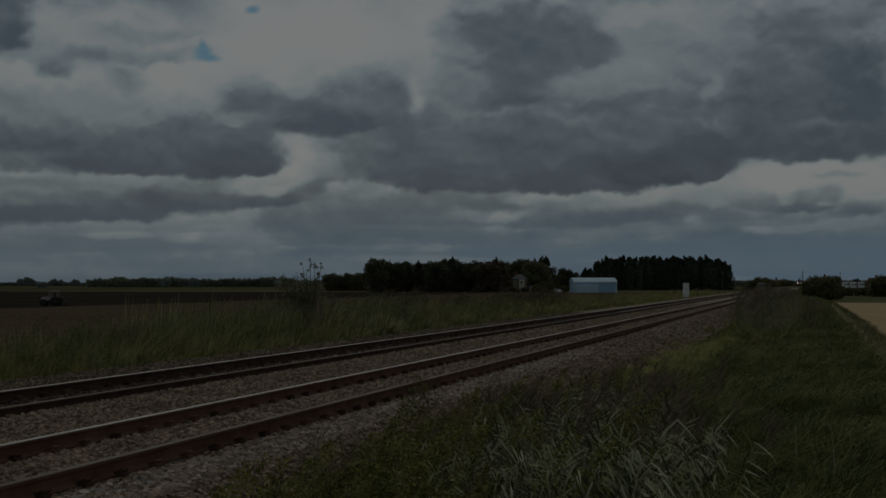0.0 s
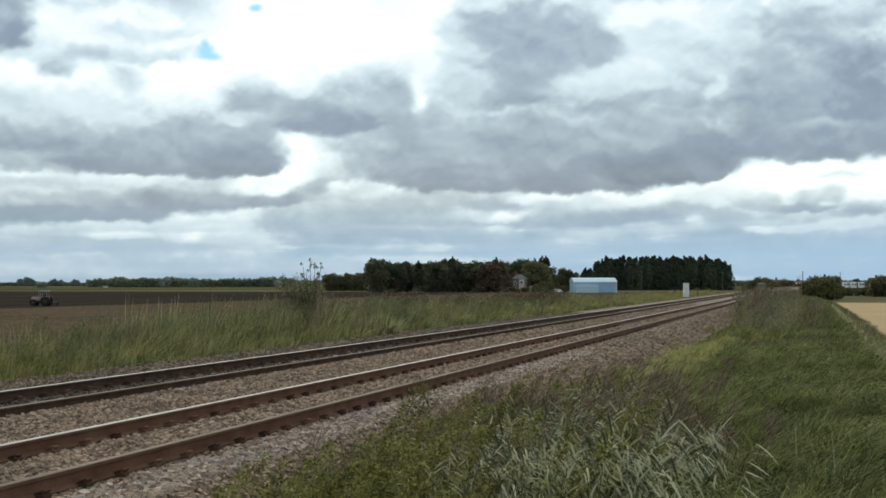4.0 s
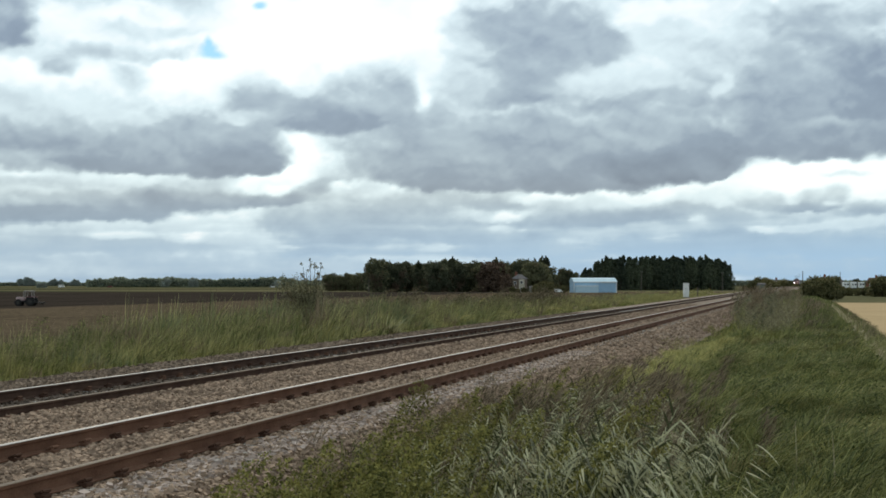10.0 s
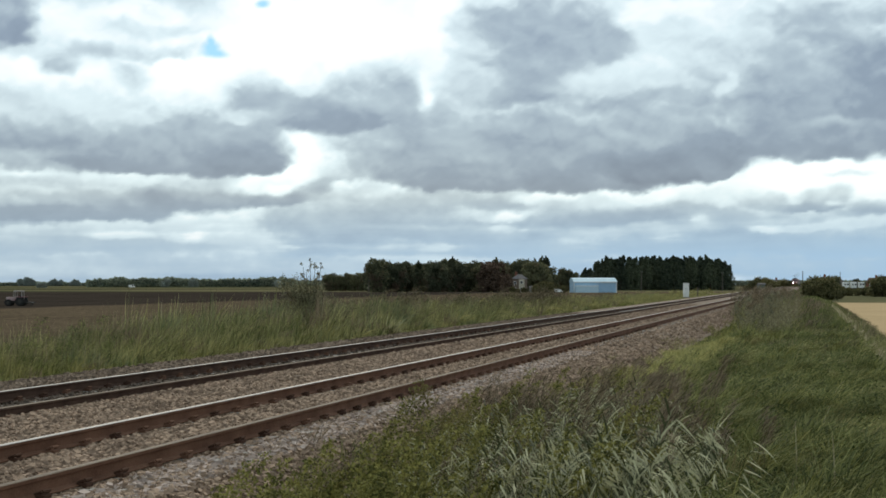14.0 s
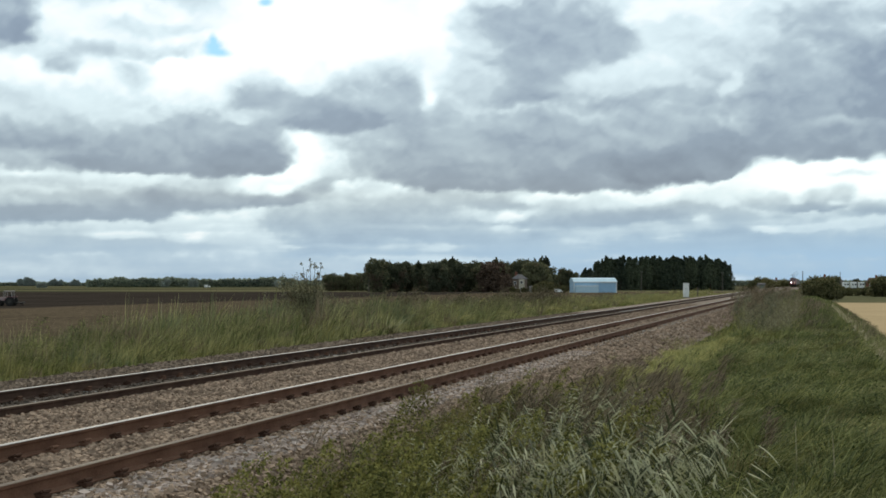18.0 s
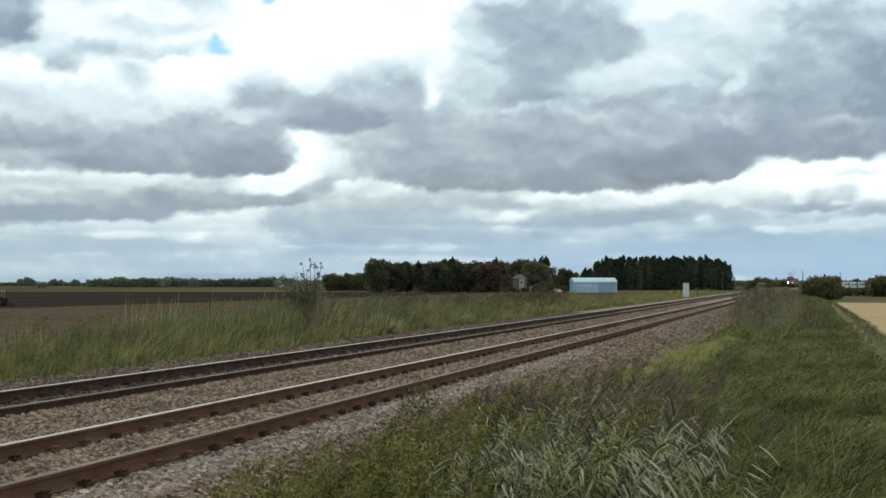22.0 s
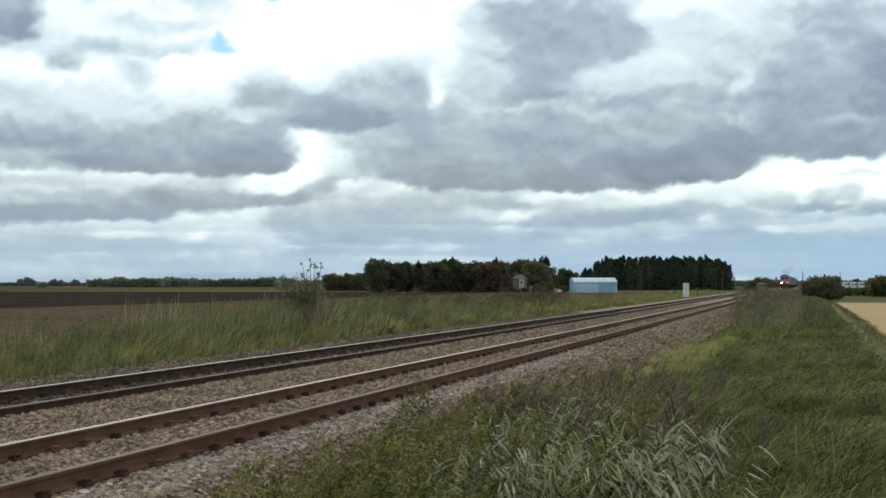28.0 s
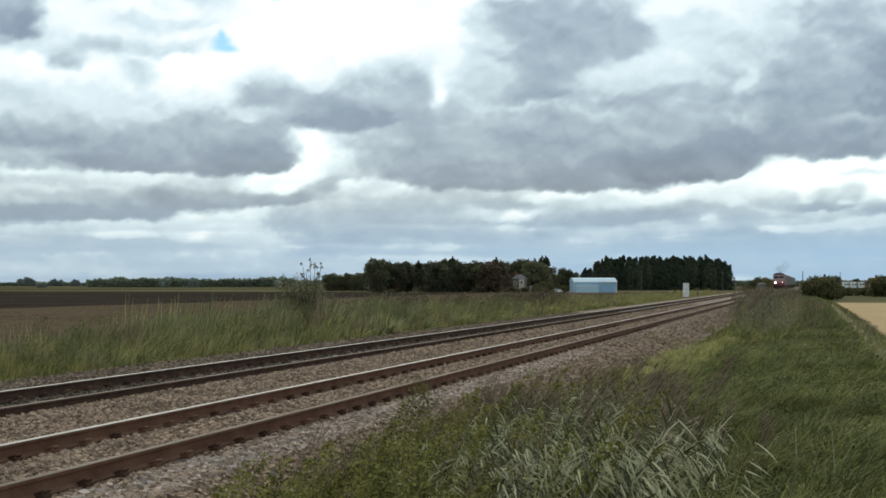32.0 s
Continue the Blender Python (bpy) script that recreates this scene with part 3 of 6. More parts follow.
# ---- ground: one sheet with the railway bank ----
FIELD = -2.6
PROFILE_X = [-60, -31, -27, -22, -18, -15.6, -14.8, -13.9, -12.6, -5.25, -4.2, -3.4, -1.0, 1.3, 1.9, 2.4, 4.8, 5.7]
PROFILE_Z = [FIELD, FIELD, -2.45, -1.45, -0.6, -0.42, -0.5, -0.5, -0.3, -0.3, -0.74, -0.7, -0.5, -0.5, -0.62, -0.88, -2.52, FIELD]


def hummocks(x, y):
    """Uneven tufted ground on the bank's top and in the verge."""
    on = np.clip((x + 3.4) / 0.8, 0, 1) * np.clip((3.0 - x) / 0.6, 0, 1) + np.clip((-15.6 - x) / 0.8, 0, 1) * np.clip((x + 24) / 2, 0, 1)
    return on * np.clip((70 - y) / 20, 0, 1) * np.clip((y - 4) / 3, 0, 1) * 0.75 * (billow((x + 0.35 * y) / 0.9, y / 1.4, 45, 3) - 0.45)


def ground_z(x, y=None):
    z = np.interp(x, PROFILE_X, PROFILE_Z)
    if y is None:
        return z
    x, y = np.asarray(x, float), np.asarray(y, float)
    fall = 1.2 * np.clip((y - 140) / 120, 0, 1) * np.clip((x + 3.6) / 1.4, 0, 1)       # the bank sinks further along
    return np.maximum(z + hummocks(x, y) - fall, FIELD)


def ground_sheet():
    xs = np.unique(np.concatenate((np.linspace(-4500, -400, 12), np.linspace(-400, -60, 30), np.linspace(-60, -26, 18), np.linspace(-26, -5, 70), np.linspace(-5, 4, 60), np.linspace(4, 7, 10), np.linspace(7, 60, 20), np.linspace(60, 4500, 20))))
    ys = np.unique(np.concatenate((np.linspace(-4500, -40, 10), np.linspace(-40, 6, 30), np.linspace(6, 62, 170), np.linspace(62, 200, 70), np.linspace(200, 700, 40), np.linspace(700, 4500, 20))))
    X, Y = np.meshgrid(xs, ys)
    Z = ground_z(X, Y)
    soft = ((X < -14.6) | (X > -4.0)) & (np.abs(X) < 130) & (Y < 300) & (Y > -40)
    Z = Z + soft * 0.12 * (billow(X / 2.2, Y / 3.0, 41, 4) - 0.5)
    nr, nc = X.shape
    i, j = np.meshgrid(np.arange(nr - 1), np.arange(nc - 1), indexing="ij")
    quads = np.stack((i * nc + j, i * nc + j + 1, (i + 1) * nc + j + 1, (i + 1) * nc + j), -1).reshape(-1, 4)
    me = np_mesh("ground", np.stack((X, Y, Z), -1).reshape(-1, 3), quads.ravel(), [4] * len(quads), ground_material(), True)
    return tagged(new("ground", me), "flat farmland with a railway embankment, ploughed and cut fields", "ground", kind="structure")


ground_sheet()


def ballast_bed():
    xs = [-15.0, -14.4, -12.55, -11.32, -9.95, -9.7, -9.3, -8.7, -7.42, -7.2, -6.45, -6.22, -6.0, -5.2, -4.65, -4.15]
    zs = [-0.5, -0.27, -0.2, -0.195, -0.185, -0.125, -0.13, -0.19, -0.192, -0.163, -0.163, -0.192, -0.195, -0.2, -0.45, -0.69]
    ys = np.concatenate((np.linspace(-30, 80, 220), np.linspace(80, 400, 60)[1:], np.linspace(400, 2400, 20)[1:]))
    X, Y = np.meshgrid(xs, ys)
    Z = np.tile(zs, (len(ys), 1)) + 0.05 * (billow(X / 0.7, Y / 0.9, 51, 3) - 0.5)
    nr, nc = X.shape
    i, j = np.meshgrid(np.arange(nr - 1), np.arange(nc - 1), indexing="ij")
    quads = np.stack((i * nc + j, i * nc + j + 1, (i + 1) * nc + j + 1, (i + 1) * nc + j), -1).reshape(-1, 4)
    me = np_mesh("ballast_bed", np.stack((X, Y, Z), -1).reshape(-1, 3), quads.ravel(), [4] * len(quads), BED, True)
    return tagged(new("ballast_bed", me), "grey-brown crushed stone bed under two railway tracks", "track bed", kind="structure")


ballast_bed()


def stones(name, rng, count, xr, yr, size, material, label, near=1.0, height=None):
    """Loose broken stones: eight-cornered lumps, each its own island."""
    x = rng.uniform(*xr, count)
    u = rng.random(count)
    y = yr[0] + (yr[1] - yr[0]) * u ** near
    bed_x = [-15.0, -14.4, -12.55, -11.32, -9.95, -9.7, -9.3, -8.7, -7.42, -7.2, -6.45, -6.22, -6.0, -5.2, -4.65, -4.15]
    bed_z = [-0.5, -0.27, -0.2, -0.195, -0.185, -0.125, -0.13, -0.19, -0.192, -0.163, -0.163, -0.192, -0.195, -0.2, -0.45, -0.69]
    z = np.interp(x, bed_x, bed_z) + rng.uniform(-0.014, 0.02, count)
    s = size * rng.uniform(0.6, 1.35, count)
    cube = np.array([(-1, -1, -1), (1, -1, -1), (1, 1, -1), (-1, 1, -1), (-1, -1, 1), (1, -1, 1), (1, 1, 1), (-1, 1, 1)], float) * 0.5
    v = cube[None] * rng.uniform(0.55, 1.15, (count, 8, 1)) + rng.uniform(-0.16, 0.16, (count, 8, 3))
    q = rng.normal(size=(count, 4))
    q /= np.linalg.norm(q, axis=1, keepdims=True)
    w, a, b, c = q.T
    M = np.stack((1 - 2 * (b * b + c * c), 2 * (a * b - c * w), 2 * (a * c + b * w), 2 * (a * b + c * w), 1 - 2 * (a * a + c * c), 2 * (b * c - a * w),
                  2 * (a * c - b * w), 2 * (b * c + a * w), 1 - 2 * (a * a + b * b)), -1).reshape(-1, 3, 3)
    v = np.einsum("nij,nkj->nki", M, v) * s[:, None, None] * np.array([1.15, 1.15, 0.85])
    v += np.stack((x, y, z), -1)[:, None, :]
    f = np.array([(0, 3, 2, 1), (4, 5, 6, 7), (0, 1, 5, 4), (1, 2, 6, 5), (2, 3, 7, 6), (3, 0, 4, 7)])
    loops = (f[None] + 8 * np.arange(count)[:, None, None]).ravel()
    me = np_mesh(name, v.reshape(-1, 3), loops, np.full(count * 6, 4), material)
    return tagged(new(name, me), label, "gravel", kind="stuff")


rng = np.random.default_rng(7)
stones("ballast_stones", rng, 88000, (-9.75, -4.3), (7.5, 34), 0.041, STONE, "loose grey-brown track ballast between the rails", 1.6)
stones("ballast_stones", rng, 27000, (-9.75, -4.25), (34, 110), 0.056, STONE, "loose grey-brown track ballast further along the line", 1.5)
stones("ballast_stones", rng, 20000, (-14.8, -11.4), (17, 80), 0.05, STONE_DULL, "brown ballast shoulder beyond the far track", 1.5)
stones("dark_ballast_stones", rng, 14000, (-11.3, -9.8), (12, 80), 0.06, STONE_DARK, "oily dark ballast within the far track", 1.5)
stones("ballast_stones", rng, 5000, (-14.7, -4.3), (-10, 7.6), 0.075, STONE, "loose grey-brown track ballast beside the viewing place")
stones("pale_ballast_stones", rng, 6500, (-5.85, -5.2), (7.5, 34), 0.047, STONE_PALE, "pale freshly tipped ballast along the rail", 1.4)

# ---- tracks ----
RAILS = (-6.07, -7.575, -9.82, -11.325)
RAIL_OUTLINE = [(-0.07, -0.159), (0.07, -0.159), (0.07, -0.148), (0.012, -0.128), (0.01, -0.045), (0.034, -0.034), (0.036, -0.006), (0.03, 0.0), (-0.03, 0.0), (-0.036, -0.006), (-0.034, -0.034), (-0.01, -0.045), (-0.012, -0.128), (-0.07, -0.148)]


def rail(x, parent, steel, top):
    bm = bmesh.new()
    ys = [-30, 0, 30, 60, 120, 240, 480, 960, 2300]
    rings = [[bm.verts.new((x + px, y, pz)) for px, pz in RAIL_OUTLINE] for y in ys]
    n = len(RAIL_OUTLINE)
    for a, b in zip(rings, rings[1:]):
        for i in range(n):
            f = bm.faces.new((a[i], a[(i + 1) % n], b[(i + 1) % n], b[i]))
            f.material_index = 1 if i in (6, 7, 8) else 0
    bmesh.ops.recalc_face_normals(bm, faces=bm.faces)
    ob = part("rail", bm, steel, parent, "rusty steel rail with a worn bright head")
    ob.data.materials.append(top)
    return ob


def clip_mesh(steel):
    """A rail shoulder with its bent spring clip, on one side of the rail's foot."""
    bm = bmesh.new()
    box(bm, 0.055, 0.145, -0.06, 0.06, -0.17, -0.128, 0.012)
    rod(bm, (0.05, -0.04, -0.135), (0.12, -0.05, -0.105), 0.016, n=6)
    rod(bm, (0.12, -0.05, -0.105), (0.13, 0.045, -0.105), 0.016, n=6)
    rod(bm, (0.13, 0.045, -0.105), (0.05, 0.04, -0.13), 0.016, n=6)
    me = bpy.data.meshes.new("rail_clip")
    bm.to_mesh(me)
    bm.free()
    me.materials.append(steel)
    return me


def sleeper_mesh():
    bm = prism([(-0.13, -0.36), (0.13, -0.36), (0.1, -0.172), (-0.1, -0.172)], -1.25, 1.25)
    bmesh.ops.rotate(bm, matrix=Matrix.Rotation(radians(90), 3, "Z"), verts=bm.verts)
    me = bpy.data.meshes.new("sleeper")
    bm.to_mesh(me)
    bm.free()
    me.materials.append(CONCRETE)
    return me


CLIPS, SLEEPER = {RUST: clip_mesh(RUST_CLIP), RUST_OLD: clip_mesh(RUST_CLIP)}, sleeper_mesh()


def track(xa, xb, steel, top_a, top_b, label):
    root = tagged(new("railway_track"), label, "track")
    rail(xa, root, steel, top_a)
    rail(xb, root, steel, top_b)
    mid = (xa + xb) / 2
    near = [8.3 + 0.65 * i for i in range(140)] + [8.3 - 0.65 * i for i in range(1, 28)]
    for y in near:
        share("sleeper", SLEEPER, root, pose(mid, y, random.uniform(-0.006, 0.004)))
    for y in near[:72]:
        for x in (xa, xb):
            for turn in (0, 180):
                share("rail_clip", CLIPS[steel], root, pose(x, y + random.uniform(-0.015, 0.015), 0, 0, 0, turn))
    return root


track(RAILS[0], RAILS[1], RUST, POLISHED_DULL, POLISHED, "near railway track with rusty rails on concrete sleepers")
track(RAILS[2], RAILS[3], RUST_OLD, POLISHED_DULL, POLISHED, "far railway track with dark rails on concrete sleepers")


# ---- grass and reeds ----
def blade_arrays(rng, x, y, z, tall, wide, lean, heading, simple=False):
    """Bent tapering blades with three segments, or two for far ones. heading: the way each leans, in radians from +x."""
    n = len(x)
    face = rng.uniform(0, 2 * math.pi, n)
    side = np.stack((np.cos(face), np.sin(face), np.zeros(n)), -1)
    way = np.stack((np.cos(heading), np.sin(heading), np.zeros(n)), -1)
    base = np.stack((x, y, z), -1)
    out = []
    for t, w in ((0.0, 0.7), (0.4, 1.0), (0.75, 0.7)):
        p = base + way * (tall * lean * t ** 1.7)[:, None] + np.array([0, 0, 1.0]) * (tall * (t - 0.32 * np.clip(lean, 0, 1.4) * t ** 2.4))[:, None]
        out += [p - side * (wide * w / 2)[:, None], p + side * (wide * w / 2)[:, None]]
    if simple:
        out = out[:4]
    tip = base + way * (tall * lean)[:, None] + np.array([0, 0, 1.0]) * (tall * (1 - 0.42 * np.clip(lean, 0, 1.4)))[:, None]
    out.append(tip)
    return np.stack(out, 1)


BLADE_FACES = np.array([0, 1, 3, 2, 2, 3, 5, 4, 4, 5, 6])
SIMPLE_FACES = np.array([0, 1, 3, 2, 2, 3, 4])


def blade_mesh(name, v, material):
    n, k = v.shape[:2]
    faces, totals = (BLADE_FACES, [4, 4, 3]) if k == 7 else (SIMPLE_FACES, [4, 3])
    loops = (faces[None] + k * np.arange(n)[:, None]).ravel()
    return np_mesh(name, v.reshape(-1, 3), loops, np.tile(totals, n), material)


def field_of(rng, n, xr, yr, near, keep=None):
    x = rng.uniform(*xr, n)
    y = yr[0] + (yr[1] - yr[0]) * rng.random(n) ** near
    if keep is not None:
        k = keep(x, y)
        x, y = x[k], y[k]
    return x, y, ground_z(x, y) - 0.03


WIND = 0.2      # blades lean along the wind, towards +x


def grass(name, rng, n, xr, yr, near, tall, wide, material, label, lean=(0.2, 0.8), keep=None, spread=1.3, clump=0.0, across=None, patch=None):
    """across: (places, factors) by which the height changes over x."""
    x, y, z = field_of(rng, n, xr, yr, near, keep)
    m = len(x)
    grow = 0.55 + 0.9 * billow(x / 1.3, y / 2.0, 61, 3)
    if clump:
        grow = grow * (1 - clump + 2 * clump * billow(x / 0.45, y / 0.6, 77, 2))
    if across:
        grow = grow * np.interp(x, *across)
    if patch:
        grow = grow * patch(x, y)
    grow = np.clip(grow, 0, 1.5)
    t = rng.uniform(*tall, m) * grow
    w = rng.uniform(*wide, m) * (1 + np.clip(y - 20, 0, 200) / 45)
    v = blade_arrays(rng, x, y, z, t, w, rng.uniform(*lean, m), WIND + rng.normal(0, spread, m), yr[0] > 15 or xr[1] < -12 or yr[0] < 0)
    return tagged(new(name, blade_mesh(name, v, material)), label, "grass", kind="stuff")


def tussocks(name, rng, n, k, xr, yr, near, tall, wide, radius, material, label, lean, keep=None, across=None, spread=0.6, patch=None):
    """Grass in bunches: k blades fan out of each root and lean one way together."""
    x, y, z = field_of(rng, n, xr, yr, near, keep)
    m = len(x)
    size = rng.uniform(0.45, 1.35, m) * (np.interp(x, *across) if across else 1.0) * (patch(x, y) if patch else 1.0)
    ways, slant = WIND + rng.normal(0, spread, m), rng.uniform(*lean, m)

    def each(a):
        return np.repeat(a, k)
    dx, dy = rng.normal(0, radius, m * k), rng.normal(0, radius, m * k)
    t = each(size) * rng.uniform(*tall, m * k) * rng.uniform(0.6, 1.0, m * k)
    w = rng.uniform(*wide, m * k) * (1 + np.clip(each(y) - 25, 0, 200) / 60)
    out = np.arctan2(dy, dx)
    heading = each(ways) + 0.35 * np.sin(out - each(ways)) * 2 + rng.normal(0, 0.45, m * k)
    v = blade_arrays(rng, each(x) + dx, each(y) + dy, each(z), t, w, np.clip(each(slant) + rng.normal(0, 0.25, m * k), 0.02, 1.7), heading, yr[0] > 15)
    return tagged(new(name, blade_mesh(name, v, material)), label, "grass", kind="stuff")


def herbs(name, rng, n, xr, yr, near, tall, leaf, label, keep, k=52, wide=0.16, material=None):
    """Leafy weeds: small leaves in upright clouds round hidden stalks."""
    x, y, z = field_of(rng, n, xr, yr, near, keep)
    m = len(x)
    t = rng.uniform(*tall, m) * (0.5 + billow(x / 0.5, y / 0.7, 63, 3))
    up = np.repeat(t, k) * rng.random(m * k) ** 0.6
    r = wide * np.repeat(t, k) * (1.25 - up / np.repeat(t, k))
    c = np.stack((np.repeat(x, k) + r * rng.normal(0, 1, m * k) + 0.3 * up * up, np.repeat(y, k) + r * rng.normal(0, 1, m * k), np.repeat(z, k) + up), -1)
    v = leaf_arrays(rng, c, leaf)
    return tagged(new(name, leaves_mesh(name, v, material or HERB)), label, "weeds", kind="stuff")


def leaf_arrays(rng, centres, size):
    """One small bent leaf spray of two triangles at each centre."""
    n = len(centres)
    a = rng.normal(size=(n, 3))
    a /= np.linalg.norm(a, axis=1, keepdims=True)
    b = np.cross(a, rng.normal(size=(n, 3)))
    b /= np.linalg.norm(b, axis=1, keepdims=True)
    s = (size * rng.uniform(0.6, 1.4, n))[:, None]
    c = np.cross(a, b) * s * 0.25
    return np.stack((centres - a * s, centres - b * s * 0.6 + c, centres + a * s, centres + b * s * 0.6 + c), 1)


def leaves_mesh(name, v, material):
    n = len(v)
    return np_mesh(name, v.reshape(-1, 3), (np.array([0, 1, 2, 0, 2, 3])[None] + 4 * np.arange(n)[:, None]).ravel(), np.full(2 * n, 3), material)


def bank_edge(x, y):
    """Where the bank's growth ends against the ballast."""
    return x > np.interp(y, [8, 14, 20, 26, 60, 120], [-4.75, -4.95, -4.75, -4.35, -4.2, -4.7]) + 0.7 * (billow(x * 0 + 3, y / 0.8, 83, 3) - 0.5)


def off_reeds(x, y):
    """How far a place lies to the right of the reed belt that crosses the bank."""
    return x + 1.3 + 0.21 * (y - 10)


def in_belt(x, y):
    """The reed belt, where little else grows."""
    off = off_reeds(x, y)
    return (off > -1.5) & (off < 0.6) & (y < 19) & (np.sin(811 * x + 457 * y) > -0.35)


def left_growth(x, y):
    return bank_edge(x, y) & (off_reeds(x, y) < 0.7) & ~in_belt(x, y)


def right_growth(x, y):
    return off_reeds(x, y) > 0.1


rng = np.random.default_rng(11)
# bank beside the track, from the viewer's feet into the distance
# The dark tone here paints the shaded gaps beneath the weeds.
grass("bank_grass", rng, 52000, (-5.2, 0.6), (8.3, 27), 1.5, (0.2, 0.48), (0.005, 0.011), GRASS_DARK, "dense grass under the weeds on the railway bank, darkened as their shade", (0.3, 1.1), left_growth, clump=0.4)
grass("turf", rng, 88000, (-3.6, 2.6), (8.3, 34), 1.5, (0.14, 0.34), (0.004, 0.009), GRASS, "soft matted green turf on the bank", (0.5, 1.5), right_growth, 1.3, clump=0.7)
# More dark green blades than light: shade among taller clumps painted in.
grass("bank_grass", rng, 34000, (-4.9, 4.7), (22, 130), 1.7, (0.2, 0.42), (0.008, 0.016), GRASS_DARK, "dark green grass on the railway bank further along", (0.6, 1.4), lambda x, y: bank_edge(x, y) & (x > -2.8), 1.2, clump=0.7)
grass("bank_grass", rng, 17000, (-4.9, 4.7), (22, 130), 1.7, (0.2, 0.42), (0.008, 0.016), GRASS, "green grass on the railway bank further along", (0.6, 1.4), lambda x, y: bank_edge(x, y) & ~((x < -2.5) & (y < 44) & (np.sin(977 * x + 311 * y) > -0.3)), 1.2, clump=0.7)
grass("bank_grass", rng, 30000, (-4.8, 4.7), (100, 430), 1.5, (0.22, 0.42), (0.02, 0.03), GRASS_DARK, "distant grass along the railway bank", (0.3, 1.1), clump=0.35)
grass("bank_grass", rng, 20000, (1.2, 4.7), (25, 160), 1.5, (0.25, 0.5), (0.01, 0.02), GRASS, "rank grass down the side of the bank", clump=0.3)
grass("dry_grass", rng, 9000, (4.2, 4.9), (40, 285), 1.2, (0.25, 0.55), (0.012, 0.02), SEED, "brown dry grass along the edge of the cut field", (0.2, 0.9), clump=0.5)
grass("yellow_grass", rng, 52000, (-4.5, -2.0), (21, 46), 1.0, (0.2, 0.42), (0.008, 0.016), GRASS_STRAW, "yellow-green grass at the foot of the ballast", (0.3, 1.1), lambda x, y: billow(x / 0.7, y / 2.2, 107, 3) > 0.27 + 0.35 * np.abs((x + 3.3) / 1.2) ** 3 + 0.3 * np.abs((y - 33.5) / 12.5) ** 4)
grass("dry_grass", rng, 2200, (1.66, 1.8), (30, 112), 1.2, (0.36, 0.58), (0.013, 0.022), STRAW_PALE, "line of pale dry grass along the bank's crest", (0.1, 0.7))
grass("matted_grass", rng, 38000, (-2.6, 3.2), (8.6, 46), 1.4, (0.28, 0.52), (0.007, 0.014), GRASS_DARK, "long dark matted grass in the turf", (0.7, 1.5), lambda x, y: right_growth(x, y) & (billow(x / 0.7, y / 1.8, 115, 3) > 0.5), 0.8, clump=0.5)
grass("matted_grass", rng, 20000, (-2.6, 3.2), (8.6, 46), 1.4, (0.28, 0.5), (0.006, 0.012), GRASS_YELLOW, "long yellowing grass in the turf", (0.7, 1.5), lambda x, y: right_growth(x, y) & (billow(x / 0.6, y / 1.5, 117, 3) > 0.56), 0.8, clump=0.5)
# Dark tussocks outnumber green ones; clump shade is put into the tone mix.
for tone, count, shade in ((GRASS_DARK, 860, "dark green"), (GRASS, 560, "green"), (GRASS_YELLOW, 190, "yellowing")):
    tussocks("tussock_grass", rng, count, 70, (-3.6, 2.9), (8.8, 52), 1.45, (0.35, 0.62), (0.006, 0.012), 0.09, tone, "wind-combed tussocks of long %s grass on the bank" % shade, (0.7, 1.5), right_growth)
tussocks("crest_growth", rng, 700, 50, (-2.6, 1.6), (58, 190), 1.2, (0.4, 0.75), (0.01, 0.02), 0.2, GRASS_DARK, "dark olive rank grass along the crest of the bank", (0.3, 1.0))
tussocks("crest_growth", rng, 260, 50, (-2.6, 1.0), (58, 190), 1.2, (0.45, 0.85), (0.01, 0.02), 0.2, PLUME, "brown seeding growth along the crest of the bank", (0.3, 1.0))
# Dark tones prevail: the slope's shade is put into the growth's colours.
for tone, count, shade in ((DOCK, 380, "brown-olive"), (GRASS, 400, "green"), (SEED, 110, "brown seeding"), (GRASS_DARK, 760, "dark green")):
    tussocks("slope_growth", rng, count, 60, (2.0, 4.7), (26, 240), 1.5, (0.3, 0.62), (0.009, 0.016), 0.16, tone, "rank %s growth down the field side of the bank" % shade, (0.2, 0.9))
grass("dry_grass", rng, 450, (1.9, 3.2), (26, 80), 1.3, (0.5, 1.0), (0.008, 0.014), DRY_STEM, "pale seeding stems on the slope towards the field", (0.1, 0.6))
herbs("slope_weeds", rng, 420, (2.2, 4.6), (40, 220), 1.3, (0.3, 0.7), 0.03, "brown-olive weeds on the slope towards the field", lambda x, y: billow(x / 0.8, y / 3, 141, 3) > 0.5, 90, 0.3, DOCK)
for tone, count, shade in ((GRASS, 220, "green"), (SEED, 180, "brown"), (GRASS_YELLOW, 160, "yellowing")):
    tussocks("shoulder_growth", rng, count, 40, (-5.0, -3.9), (24, 130), 1.4, (0.12, 0.34), (0.008, 0.016), 0.14, tone, "low patchy %s growth on the ballast shoulder" % shade, (0.4, 1.2), lambda x, y: billow(x / 0.5, y / 2.5, 143, 3) > 0.47 - 0.16 * (x + 4.2))
for tone, count, shade in ((DOCK, 620, "brown-olive"), (GRASS_DARK, 620, "dark green")):
    tussocks("crest_tussocks", rng, count, 55, (-1.2, 2.0), (38, 140), 1.3, (0.26, 0.5), (0.009, 0.017), 0.18, tone, "low %s tussocks on the bank's top" % shade, (0.3, 1.1))
herbs("turf_weeds", rng, 3600, (-3.4, 2.4), (8.4, 30), 1.5, (0.12, 0.26), 0.012, "low soft weeds among the turf", right_growth, 34, 0.4, GRASS_DARK)
